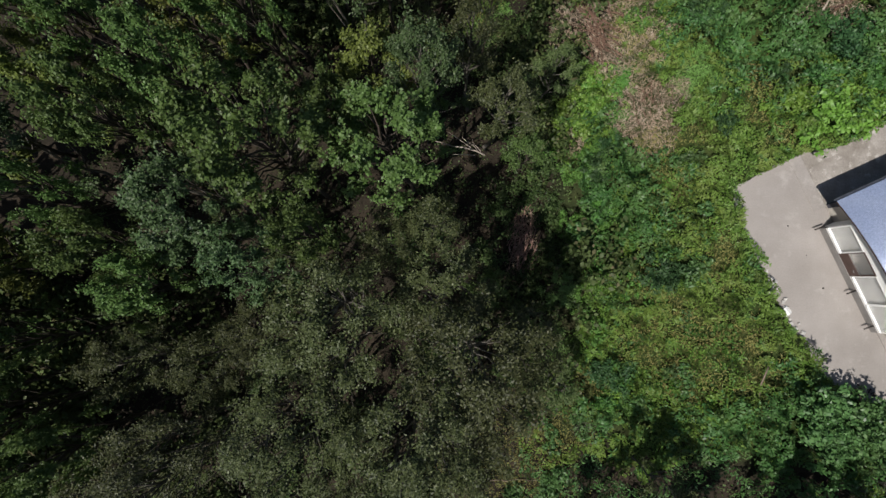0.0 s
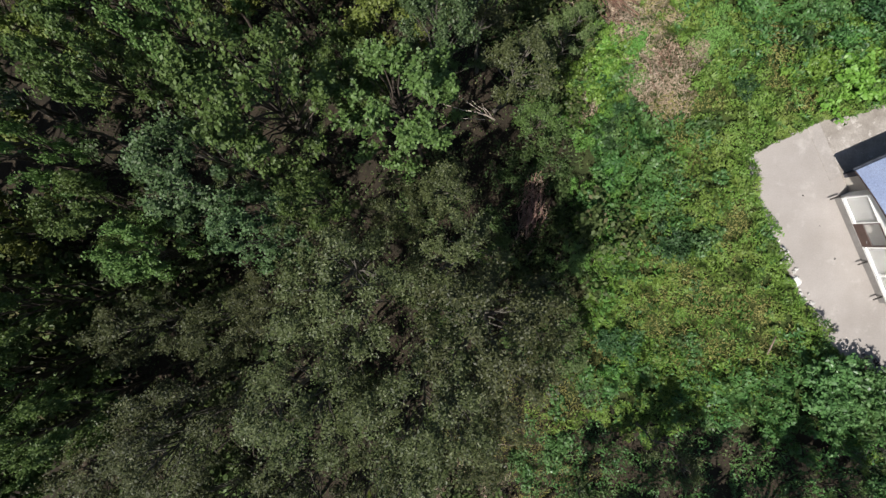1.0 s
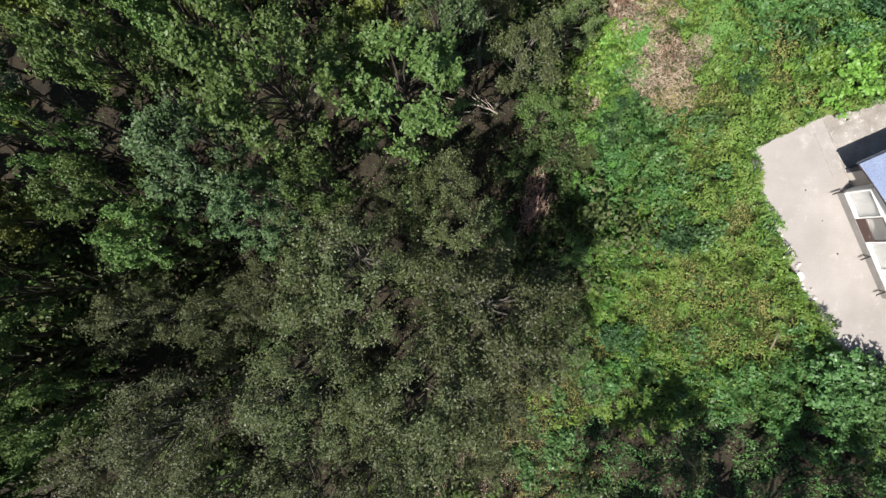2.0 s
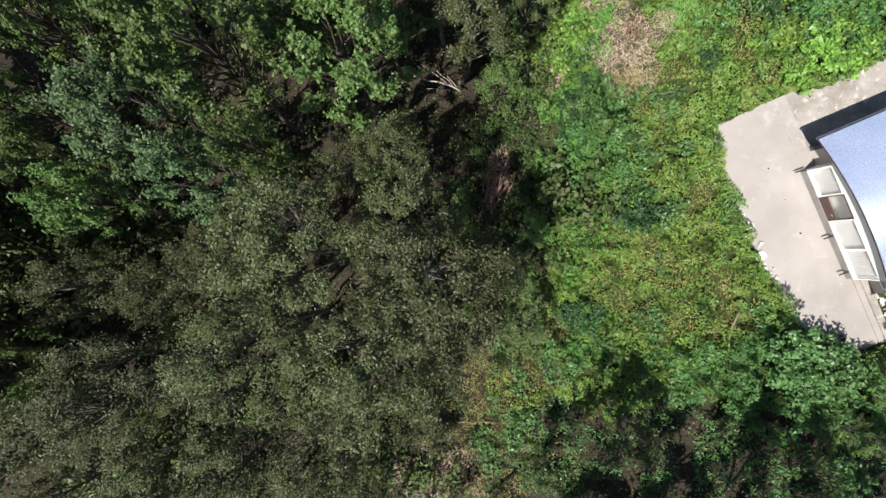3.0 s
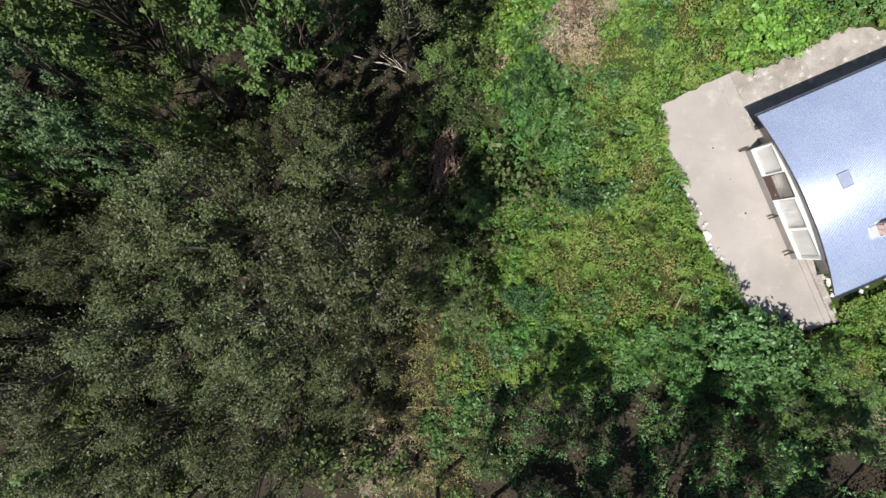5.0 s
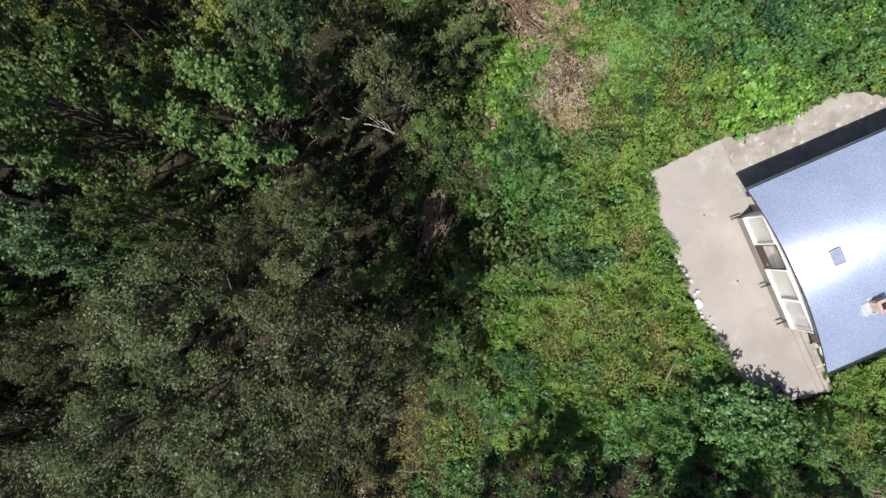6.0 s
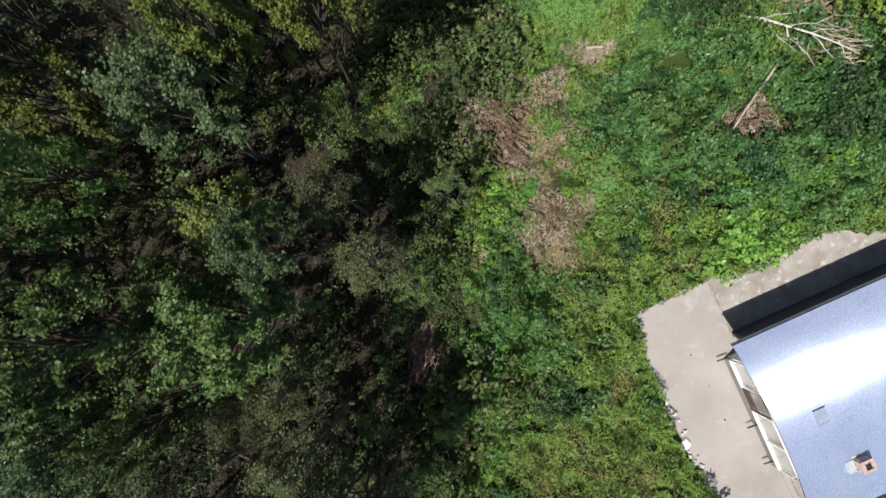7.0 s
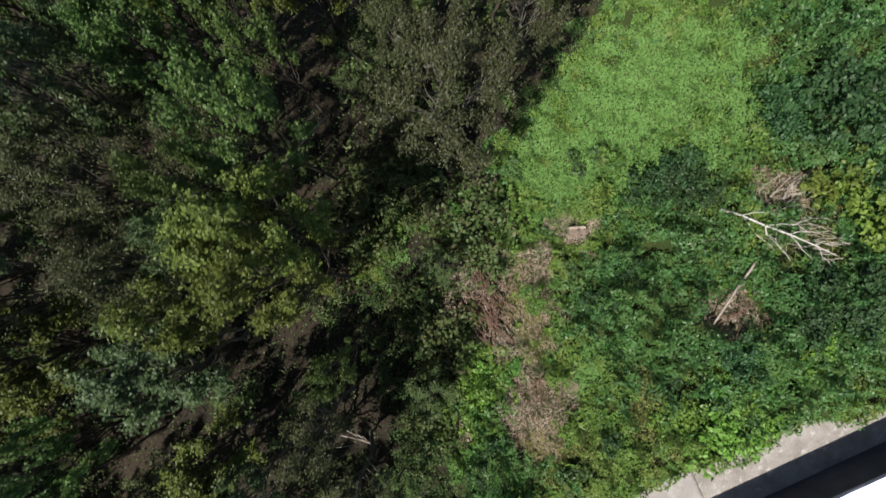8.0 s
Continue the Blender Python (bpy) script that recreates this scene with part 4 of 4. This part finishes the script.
for x, y, s in ((29.9, 25.0, 1.75), (31.6, 23.4, 1.3)):
    bush("yellow_bush", x, y, s)
n = 0
while n < 105:
    x, y = tree_rng.uniform(6, 34), tree_rng.uniform(-10.5, 27)
    if x > float(weed_edge(y)) - 0.5 and not any(built_over(x + a, y + b, 0.5) for a in (-0.7, 0, 0.7) for b in (-0.7, 0, 0.7)) and vnoise(x, y, 5.0, 4) > 0.42 and all((x - a) ** 2 + (y - b) ** 2 > c * c for a, b, c in ((10.4, 17.4, 3.4), (12.7, 11.2, 2.6), (24.1, 17.0, 2.0), (15.5, 22.0, 1.4))):
        bush(str(tree_rng.choice(["small_bush", "small_bush2"])), x, y, float(tree_rng.uniform(0.55, 1.25)))
        n += 1
n = 0
while n < 40:
    x, y = tree_rng.uniform(-20, 7), tree_rng.uniform(-14, 34)
    if x < float(weed_edge(y)) - 1.0 and not in_gap(x, y, 0.8) and all((x - a) ** 2 + (y - b) ** 2 > 4 for a, b, _ in SPOTS):
        grow(str(tree_rng.choice(["young", "young2"])), x, y, float(tree_rng.uniform(0, 360)), float(tree_rng.uniform(0.8, 1.2)), 1.0)
        n += 1
n = 0
while n < 78:
    x, y = tree_rng.uniform(-24, 12), tree_rng.uniform(-20, 38)
    if x < float(weed_edge(y)) + 0.3 and not in_gap(x, y, 0.5):
        bush("under", x, y, float(tree_rng.uniform(0.7, 1.35)))
        n += 1


# ---- low growth on the slope ----
class Patch:
    """An uneven oval of ground."""

    def __init__(self, x, y, rx, ry, turn=0.0):
        self.x, self.y, self.rx, self.ry, self.a = x, y, rx, ry, radians(turn)

    def depth(self, x, y):
        c, s = math.cos(self.a), math.sin(self.a)
        dx, dy = x - self.x, y - self.y
        e = np.hypot((c * dx + s * dy) / self.rx, (c * dy - s * dx) / self.ry)
        return 1 - e + 0.9 * (vnoise(x, y, 1.1, 5) - 0.5) + 0.5 * (vnoise(x, y, 0.45, 6) - 0.5)


DRY = [Patch(10.6, 17.4, 2.6, 4.2, 22), Patch(13.0, 19.9, 1.2, 1.8, -30), Patch(12.7, 11.3, 2.1, 2.6), Patch(9.9, 24.4, 0.9, 2.0), Patch(24.1, 17.0, 1.6, 1.7), Patch(1.8, -17.2, 2.6, 2.0),
       Patch(8.2, 8.9, 0.8, 1.4), Patch(5.1, 2.3, 0.9, 1.8), Patch(27.0, 24.6, 1.7, 1.4), Patch(15.5, 22.0, 1.4, 1.2), Patch(30.6, -12.6, 2.4, 1.4)]
# Patch(1.9, 20.2) puts the sunlit gap of the wood into straw yellow.
STRAW = [Patch(14.6, -3.4, 3.2, 2.2), Patch(18.2, -5.6, 2.2, 1.5), Patch(12.2, 0.2, 1.4, 1.0), Patch(1.9, 20.2, 1.2, 2.6, -25), Patch(12.2, 16.6, 1.0, 2.6, 15), Patch(20.6, 8.9, 0.8, 0.9), Patch(15.0, -6.0, 2.2, 1.6), Patch(12.4, -4.6, 1.6, 1.4), Patch(9.2, -7.0, 1.8, 1.6), Patch(13.7, 6.2, 1.0, 2.0), Patch(17.6, -3.4, 2.6, 1.4),
         Patch(4.8, -9.8, 2.8, 3.0), Patch(4.2, -13.2, 3.6, 2.6), Patch(7.4, -15.0, 2.0, 1.6), Patch(5.6, -17.6, 2.4, 1.8), Patch(1.2, -12.4, 2.0, 2.2), Patch(18.9, 11.4, 1.0, 2.5), Patch(15.0, 9.1, 1.0, 0.8), Patch(13.0, 8.7, 0.9, 0.8), Patch(8.0, -9.6, 1.6, 1.6), Patch(29.4, -8.8, 1.6, 1.0), Patch(16.4, 1.6, 1.2, 2.0), Patch(29.0, 22.4, 2.0, 1.6)]
MEADOW = [Patch(19.8, 31.0, 7.0, 5.6, 20), Patch(15.0, 26.4, 3.4, 3.6), Patch(2.7, 20.6, 1.5, 3.2, -25), Patch(15.8, 13.4, 1.3, 1.6)]


def most(patches, x, y):
    return np.max([p.depth(x, y) for p in patches], 0)


def scatter(seed, n, lo, hi, keep):
    rng = np.random.default_rng(seed)
    x, y = rng.uniform(lo[0], hi[0], n), rng.uniform(lo[1], hi[1], n)
    ok = keep(x, y, rng) & ~built_over(x, y)
    return rng, x[ok], y[ok]


def growth(x, y, height):
    """How high the low plants stand: broad drifts, rounded tufts and single shoots."""
    return height * (0.06 + 0.9 * vnoise(x, y, 2.8, 1) ** 1.5 + 2.3 * vnoise(x, y, 1.25, 2) ** 2.5 + 1.3 * vnoise(x, y, 0.55, 3) ** 2.0 + 0.25 * vnoise(x, y, 0.2, 9))


def cover(name, seed, n, lo, hi, keep, length, slim, material, label, height, loose):
    """Countless small leaves or blades over the ground, turned as the tufts are."""
    rng, x, y = scatter(seed, n, lo, hi, keep)
    e = 0.09
    h = growth(x, y, height)
    sx, sy = (growth(x + e, y, height) - h) / e, (growth(x, y + e, height) - h) / e
    z = ground(x, y) + h * (0.72 + 0.28 * np.sqrt(rng.uniform(0, 1, len(x)))) + 0.02
    normals = np.c_[-sx, -sy, np.ones(len(x))] + rng.normal(0, loose, (len(x), 3))
    size = length * rng.uniform(0.6, 1.4, len(x))
    v, q = leaf_arrays(rng, np.c_[x, y, z], normals, size, size * slim)
    ob = new(name, grid_mesh(name, v, q, material))
    tagged(ob, label, "plants", kind="stuff")


def open_land(x, y):
    # Weeds end at the southern band, where dark litter stands for shade.
    return (x > weed_edge(y) + 4.0 * (vnoise(x, y, 2.2, 7) - 0.5) + 1.4 * (vnoise(x, y, 0.6, 13) - 0.5)) & ((y > -10.8 + 5.0 * (vnoise(x, y, 2.6, 8) - 0.5) + 1.6 * (vnoise(x, y, 0.7, 12) - 0.5)) | (x > 31.5))


EAST = ((-2, -21), (35, 41))


def by_wall(x, y):
    """The strip of loose stones under the southern eave."""
    u, v = from_gable(x, y)
    return (u > 9.6) & (u < 11.7 + 0.6 * vnoise(x, y, 0.8, 17)) & (v > 1.2) & (v < 10)


def weedy(x, y, r):
    n = len(x)
    # Thin spots bare the dark turf, in place of shadow between plants.
    return open_land(x, y) & ~by_wall(x, y) & (vnoise(x, y, 0.75, 11) > 0.15 + 0.13 * r.uniform(size=n)) & (most(DRY, x, y) < 0.10 + r.normal(0, 0.12, n)) & (most(MEADOW, x, y) < 0.1 + r.normal(0, 0.15, n)) & (most(STRAW, x, y) < 0.3 + r.normal(0, 0.3, n))


NETTLES = [Patch(10.4, 5.6, 3.0, 5.0), Patch(20.6, 17.6, 5.0, 5.5), Patch(27.5, 15.5, 5.5, 4.0), Patch(10.0, -7.6, 2.4, 2.0), Patch(31.0, 24.0, 4.5, 6.0), Patch(21.0, -9.0, 6.0, 3.0), Patch(8.6, 26.0, 1.6, 3.0), Patch(30.0, 33.0, 5.5, 5.0), Patch(21.6, 25.0, 2.5, 2.0)]
cover("weeds", 41, 600000, *EAST, lambda x, y, r: weedy(x, y, r) & (most(NETTLES, x, y) < r.normal(0, 0.2, len(x))), 0.165, 0.48, WEED_LEAF, "bright green weeds in a close cover on the slope", 0.60, 0.40)
cover("nettles", 46, 520000, *EAST, lambda x, y, r: weedy(x, y, r) & (most(NETTLES, x, y) > r.normal(0, 0.2, len(x))), 0.20, 0.52, NETTLE_LEAF, "dense dark green nettles and brambles on the slope", 0.98, 0.40)
def tall_herbs(seed, n, per, length, material, label, keep):
    """Single plants whose long leaves stand out all round."""
    rng, x, y = scatter(seed, n, *EAST, keep)
    h = growth(x, y, 0.6)
    a = rng.uniform(0, math.tau, len(x) * per)
    up = rng.uniform(0.25, 0.95, len(a))
    d = unit(np.c_[np.cos(a), np.sin(a), up])
    size = length * rng.uniform(0.6, 1.4, len(a)) * np.repeat(rng.uniform(0.7, 1.4, len(x)), per)
    base = np.repeat(np.c_[x, y, ground(x, y) + h * 0.8], per, 0)
    normals = np.c_[-np.cos(a) * up, -np.sin(a) * up, np.ones(len(a))] + rng.normal(0, 0.15, (len(a), 3))
    v, q = leaf_arrays(rng, base + d * size[:, None] * 0.5, normals, size, size * 0.2, along=d)
    tagged(new("tall_herbs", grid_mesh("tall_herbs", v, q, material)), label, "plants", kind="stuff")


tall_herbs(47, 9000, 13, 0.30, WEED_LEAF, "tall herbs with long narrow leaves on the slope", lambda x, y, r: weedy(x, y, r) & (vnoise(x, y, 1.9, 14) > 0.45))
tall_herbs(48, 7000, 12, 0.30, NETTLE_LEAF, "dark tall herbs with long narrow leaves on the slope", lambda x, y, r: weedy(x, y, r) & (vnoise(x, y, 1.9, 15) > 0.5))
cover("meadow_grass", 42, 760000, *EAST, lambda x, y, r: most(MEADOW, x, y) > r.normal(0, 0.15, len(x)), 0.19, 0.24, MEADOW_LEAF, "bright green meadow grass", 0.20, 0.34)
cover("dry_reeds", 43, 460000, *EAST, lambda x, y, r: most(DRY, x, y) > r.normal(0, 0.12, len(x)), 0.30, 0.10, DRY_LEAF, "flattened brown dead reeds and stalks", 0.42, 0.5)
cover("dry_grass", 44, 320000, *EAST, lambda x, y, r: most(STRAW, x, y) > r.normal(0.1, 0.25, len(x)), 0.17, 0.25, STRAW_LEAF, "yellowed dry grass among the weeds", 0.5, 0.5)
cover("forest_herbs", 45, 56000, (-27, -20), (28, 40), lambda x, y, r: ~open_land(x, y), 0.17, 0.5, FLOOR_LEAF, "sparse herbs and leaf litter under the trees", 0.45, 0.5)


cover("shade_weeds", 49, 44000, (5, -20), (35, -6), lambda x, y, r: ~open_land(x, y) & (vnoise(x, y, 1.4, 21) > 0.30), 0.17, 0.5, NETTLE_LEAF, "dark green weeds in the shade of the young trees", 0.7, 0.4)


# ---- dead wood, stones and litter ----
def on_ground(x, y, up=0.0):
    return Vector((x, y, float(ground(x, y)) + up))


def fallen_tree():
    """A pale dead birch, thrown down, with its bare crown."""
    rng = np.random.default_rng(61)
    thing = empty("fallen_tree", Matrix.Translation(on_ground(23.3, 23.4)), "pale dead birch lying in the scrub with bare branches", "tree")
    base = on_ground(23.3, 23.4)
    put = lambda x, y, up: on_ground(x, y, up + 0.45) - base  # noqa: E731
    spine = [put(23.3, 23.4, 0.85), put(24.3, 23.0, 1.10), put(25.4, 22.4, 1.25), put(26.6, 21.9, 1.30), put(27.9, 21.3, 1.35), put(29.2, 20.7, 1.25)]
    part("trunk", tube(bmesh.new(), spine, 0.08, 0.025, 8), BIRCH, thing, smooth=True)
    for a, x, y, up in ((1, 26.0, 21.0, 1.05), (2, 27.0, 20.2, 0.95), (2, 28.4, 22.8, 1.45), (3, 28.6, 22.1, 1.55), (3, 28.4, 20.2, 1.05), (4, 29.6, 21.4, 1.45), (4, 29.0, 20.1, 1.15), (1, 27.4, 23.6, 1.25), (2, 26.4, 20.9, 1.05)):
        end = put(x, y, up)
        pts = bent(rng, spine[a], end, 0.10, 4)
        b = part("branch", tube(bmesh.new(), pts, 0.026, 0.008, 6), BIRCH, thing, smooth=True)
        for k in range(3):
            q = pts[2 + k % 3]
            part("twig", tube(bmesh.new(), bent(rng, q, q + Vector((*rng.normal(0, 0.5, 2), rng.uniform(-0.1, 0.3))), 0.03, 2), 0.014, 0.005, 4), DEAD_WOOD, b)
    return thing


def brush_pile(x, y, rx, ry, turn, n, seed, material, label, thick=1.0):
    """Cut branches thrown down roughly the same way."""
    rng = np.random.default_rng(seed)
    base = on_ground(x, y)
    thing = empty("brush_pile", Matrix.Translation(base), label, "brushwood")
    for k in range(n):
        a = radians(turn) + rng.normal(0, 0.35)
        c = Vector((rng.normal(0, rx * 0.5), rng.normal(0, ry * 0.5), 0))
        half = Vector((math.cos(a), math.sin(a), 0)) * rng.uniform(0.5, 1.3)
        ends = []
        for sgn in (-1, 1):
            p = c + half * sgn
            ends.append(on_ground(x + p.x, y + p.y, 0.72 + rng.uniform(0, 0.5)) - base)
        part("branch", tube(bmesh.new(), bent(rng, *ends, 0.06, 4), thick * rng.uniform(0.018, 0.042), 0.010 * thick, 5), material, thing)
    return thing


def log(x0, y0, x1, y1, r, up, material, label):
    a, b = on_ground(x0, y0, up), on_ground(x1, y1, up)
    rng = np.random.default_rng(int(abs(x0 * 100)))
    ob = part("log", tube(bmesh.new(), bent(rng, Vector(), b - a, 0.04, 5), r, r * 0.7, 9), material, None, smooth=True)
    ob.location = a
    return tagged(ob, label, "log")


def make_stone(seed, squash=0.6):
    rng = np.random.default_rng(seed)
    bm = bmesh.new()
    bmesh.ops.create_cube(bm, size=0.8)
    bmesh.ops.bevel(bm, geom=bm.edges[:], offset=0.12, segments=1, affect="EDGES")
    for v in bm.verts:
        v.co *= float(rng.uniform(0.7, 1.25))
        v.co.z *= squash
    return bm


fallen_tree()
log(25.3, 20.6, 22.8, 16.6, 0.08, 1.25, DEAD_WOOD, "pale dead log lying across brown flattened reeds")
log(8.7, 15.5, 9.7, 15.9, 0.07, 0.7, DEAD_WOOD, "short pale log at the edge of the wood")
log(21.6, 21.3, 23.4, 21.6, 0.05, 1.0, DEAD_WOOD, "thin pale dead pole lying in the scrub")
log(18.5, -6.8, 19.1, -5.0, 0.06, 0.75, WEATHERED, "bleached dead branch lying among the weeds")
log(2.8, -13.6, 6.2, -13.3, 0.03, 0.45, WEATHERED, "long thin dead stem at the wood's edge")
log(-4.6, 27.0, -1.8, 30.5, 0.07, 2.0, DEAD_WOOD, "thin dead stem leaning in the wood")
brush_pile(9.9, 17.6, 1.3, 2.6, 122, 60, 62, BROWN_TWIG, "heap of cut brown branches on dead reeds", 1.5)
brush_pile(27.4, 24.6, 1.6, 1.4, 35, 16, 63, DEAD_WOOD, "heap of pale bare brushwood on the slope")
brush_pile(28.4, 21.6, 1.4, 1.2, 170, 20, 64, DEAD_WOOD, "thin dead branches beside the fallen birch")
brush_pile(12.8, 11.4, 1.3, 1.6, 80, 16, 65, BROWN_TWIG, "few thin brown branches on flattened reeds")
brush_pile(5.1, 2.4, 0.9, 1.9, 75, 36, 66, RED_TWIG, "reddish dead branches under the willows", 1.4)
brush_pile(24.4, 17.4, 1.0, 1.0, 40, 10, 67, BROWN_TWIG, "few thin brown branches beside a log")


def dead_snag():
    """A forked dead branch that lies in a gap of the wood."""
    rng = np.random.default_rng(68)
    base = on_ground(2.4, 8.2, 1.3)
    thing = empty("dead_branch", Matrix.Translation(base), "pale forked dead branch lying in a gap of the wood", "branch")
    part("stem", tube(bmesh.new(), bent(rng, (0, 0, 0), (-3.6, 0.9, 0.3), 0.08, 5), 0.06, 0.02, 7), DEAD_WOOD, thing, smooth=True)
    for x, y, z in ((-1.6, 1.1, 0.5), (-2.2, -0.1, 0.5), (-0.9, 0.9, 0.6), (-2.6, 1.5, 0.4)):
        part("fork", tube(bmesh.new(), bent(rng, (x * 0.3, y * 0.25, 0.05), (x, y, z), 0.05, 3), 0.03, 0.01, 6), DEAD_WOOD, thing, smooth=True)


dead_snag()


def dead_tree(x, y, height, seed):
    """A leafless tree whose dark forked limbs stand between the willows."""
    rng = np.random.default_rng(seed)
    thing = empty("dead_tree", Matrix.Translation(on_ground(x, y)), "leafless dead tree with dark forked limbs among willows", "tree")
    fork = Vector((0.3, 0.1, height * 0.72))
    part("trunk", tube(bmesh.new(), bent(rng, (0, 0, -0.2), fork, 0.10, 6), 0.17, 0.10, 9), BARK, thing, smooth=True)
    for ax, ay, up in ((1.6, 1.2, 1.0), (1.9, 0.3, 0.94), (-0.9, -0.8, 0.98), (0.2, -1.4, 0.9), (-1.3, 0.5, 0.92)):
        pts = bent(rng, fork, (fork.x + ax, fork.y + ay, height * up), 0.10, 5)
        limb = part("limb", tube(bmesh.new(), pts, 0.075, 0.018, 7), BARK, thing, smooth=True)
        for k in range(5):
            q = pts[2 + k % 4]
            part("twig", tube(bmesh.new(), bent(rng, q, q + Vector((*rng.normal(0, 0.5, 2), rng.uniform(0.0, 0.6))), 0.04, 2), 0.02, 0.006, 4), BARK, limb)


dead_tree(-9.3, -8.0, 14.8, 75)


def bare_shrub(x, y, height, spread, seed, material, label):
    """A leafless shrub: stems that fork twice."""
    rng = np.random.default_rng(seed)
    thing = empty("bare_shrub", Matrix.Translation(on_ground(x, y)), label, "shrub")
    for k in range(7):
        a = k * 2.4
        tip = Vector((spread * math.cos(a) * rng.uniform(0.4, 1), spread * math.sin(a) * rng.uniform(0.4, 1), height * rng.uniform(0.7, 1)))
        pts = bent(rng, (0, 0, -0.1), tip, 0.06, 4)
        st = part("stem", tube(bmesh.new(), pts, 0.028, 0.008, 5), material, thing)
        for q in range(5):
            p = pts[2 + q % 3]
            part("twig", tube(bmesh.new(), bent(rng, p, p + Vector((*rng.normal(0, 0.3, 2), rng.uniform(0.1, 0.4))), 0.03, 2), 0.011, 0.004, 4), material, st)


bare_shrub(22.2, -12.6, 1.9, 1.0, 71, BROWN_TWIG, "leafless reddish-brown shrub under young trees")
bare_shrub(23.0, -11.6, 3.4, 0.6, 72, PALE_BARK, "tall thin leafless shrub with pale stems")
bare_shrub(8.6, -9.4, 1.6, 1.0, 73, PALE_BARK, "leafless grey shrub at the wood's edge")
bare_shrub(4.9, 3.4, 1.5, 0.9, 74, RED_TWIG, "leafless reddish-brown shrub under the willows")


def plank_stack():
    """A few weathered boards lying in the scrub."""
    thing = empty("plank_stack", pose(15.5, 22.0, float(ground(15.5, 22.0)) + 0.85, 0, 0, 4), "small stack of weathered boards lying in the scrub", "boards")
    for k, (y, z, w) in enumerate(((-0.30, 0, 1.1), (-0.10, 0.01, 1.2), (0.10, 0, 1.15), (0.30, 0.015, 1.05), (0.0, 0.05, 1.0))):
        part("board", box(bmesh.new(), -w / 2, w / 2, y - 0.075, y + 0.075, z, z + 0.035, 0.004), CUT_WOOD if k == 3 else WEATHERED, thing)
    for x in (-0.4, 0.4):
        part("bearer", box(bmesh.new(), x - 0.04, x + 0.04, -0.4, 0.4, -0.84, -0.002, 0.004), DEAD_WOOD, thing)


plank_stack()
stone_rng = np.random.default_rng(81)
RUBBLE = [part("rubble", make_stone(90 + k, 0.5), PALE_STONE) for k in range(3)]
for k in range(26):
    f = stone_rng.uniform(0, 1)
    x, y = 19.25 + 2.35 * f + stone_rng.normal(0, 0.12), 0.6 - 3.9 * f + stone_rng.normal(0, 0.12)
    m = pose(x, y, 0.05 + stone_rng.uniform(0, 0.12), *stone_rng.uniform(-25, 25, 2), stone_rng.uniform(0, 360)) @ Matrix.Diagonal((stone_rng.uniform(0.12, 0.42), stone_rng.uniform(0.1, 0.26), 0.22, 1))
    if k < 3:
        RUBBLE[k].matrix_world = m
        tagged(RUBBLE[k], "broken lump of pale concrete beside the terrace edge", "rubble", "rubble along the terrace")
    else:
        copy_thing(RUBBLE[k % 3], m).matrix_basis = m
stone = part("stone", make_stone(99, 0.7), PALE_STONE)
stone.matrix_world = Matrix.Translation(on_ground(7.5, 16.5, 0.2)) @ Matrix.Scale(0.28, 4)
tagged(stone, "pale stone at the edge of the wood", "stone")


def bent_sheet():
    """A folded sheet of white plastic on the terrace edge."""
    bm = bmesh.new()
    prof = [(-0.42, 0.02), (-0.38, 0.24), (0.0, 0.34), (0.3, 0.2), (0.4, 0.02)]
    rows = [[bm.verts.new((x, y, z - o)) for x, z in prof] for y, o in ((-0.35, 0.0), (0.35, 0.05))]
    under = [[bm.verts.new(v.co + Vector((0, 0, -0.012))) for v in row] for row in rows]
    for a, b, f in ((rows[0], rows[1], 1), (under[0], under[1], -1)):
        for k in range(4):
            bm.faces.new((a[k], a[k + 1], b[k + 1], b[k])[::f])
    ob = part("plastic_sheet", bm, WHITE)
    ob.matrix_world = pose(20.55, -1.75, 0.02, 0, 0, 35) @ Matrix.Scale(0.7, 4)
    tagged(ob, "folded white plastic sheet lying on the terrace edge", "sheet")


bent_sheet()


def stone_border():
    """Loose stones along the southern eave."""
    thing = empty("stone_border", HOUSE, "border of loose dark and pale stones along the house wall", "stones")
    meshes = [part("stone", make_stone(110 + k, 0.7), STONE if k % 2 else PALE_STONE, thing) for k in range(4)]
    for k in range(190):
        ob = meshes[k] if k < 4 else new("stone", meshes[k % 4].data)
        ob.parent = thing
        x, u = stone_rng.uniform(1.3, 10.0), stone_rng.uniform(9.9, 11.9)
        ob.location = (x, -u, -0.02 + stone_rng.uniform(0, 0.1))
        ob.rotation_euler = tuple(stone_rng.uniform(0, 3, 3))
        r = stone_rng.uniform(0.15, 0.42)
        ob.scale = (r, r * 0.8, r * 0.8)


stone_border()
# Small smudges of the terrace, added as flat dark discs.
for u, v, r in ((0.7, -1.1, 0.05), (5.0, -0.85, 0.06), (2.8, -0.9, 0.03)):
    bm = bmesh.new()
    bmesh.ops.create_cone(bm, cap_ends=True, segments=14, radius1=r, radius2=r * 0.9, depth=0.02)
    ob = part("drain_cover", bm, DARK_STEEL)
    x, y = on_gable(u, v)
    ob.location = (x, y, 0.012)
    tagged(ob, "small dark disc standing for a smudge on the terrace", "cover")
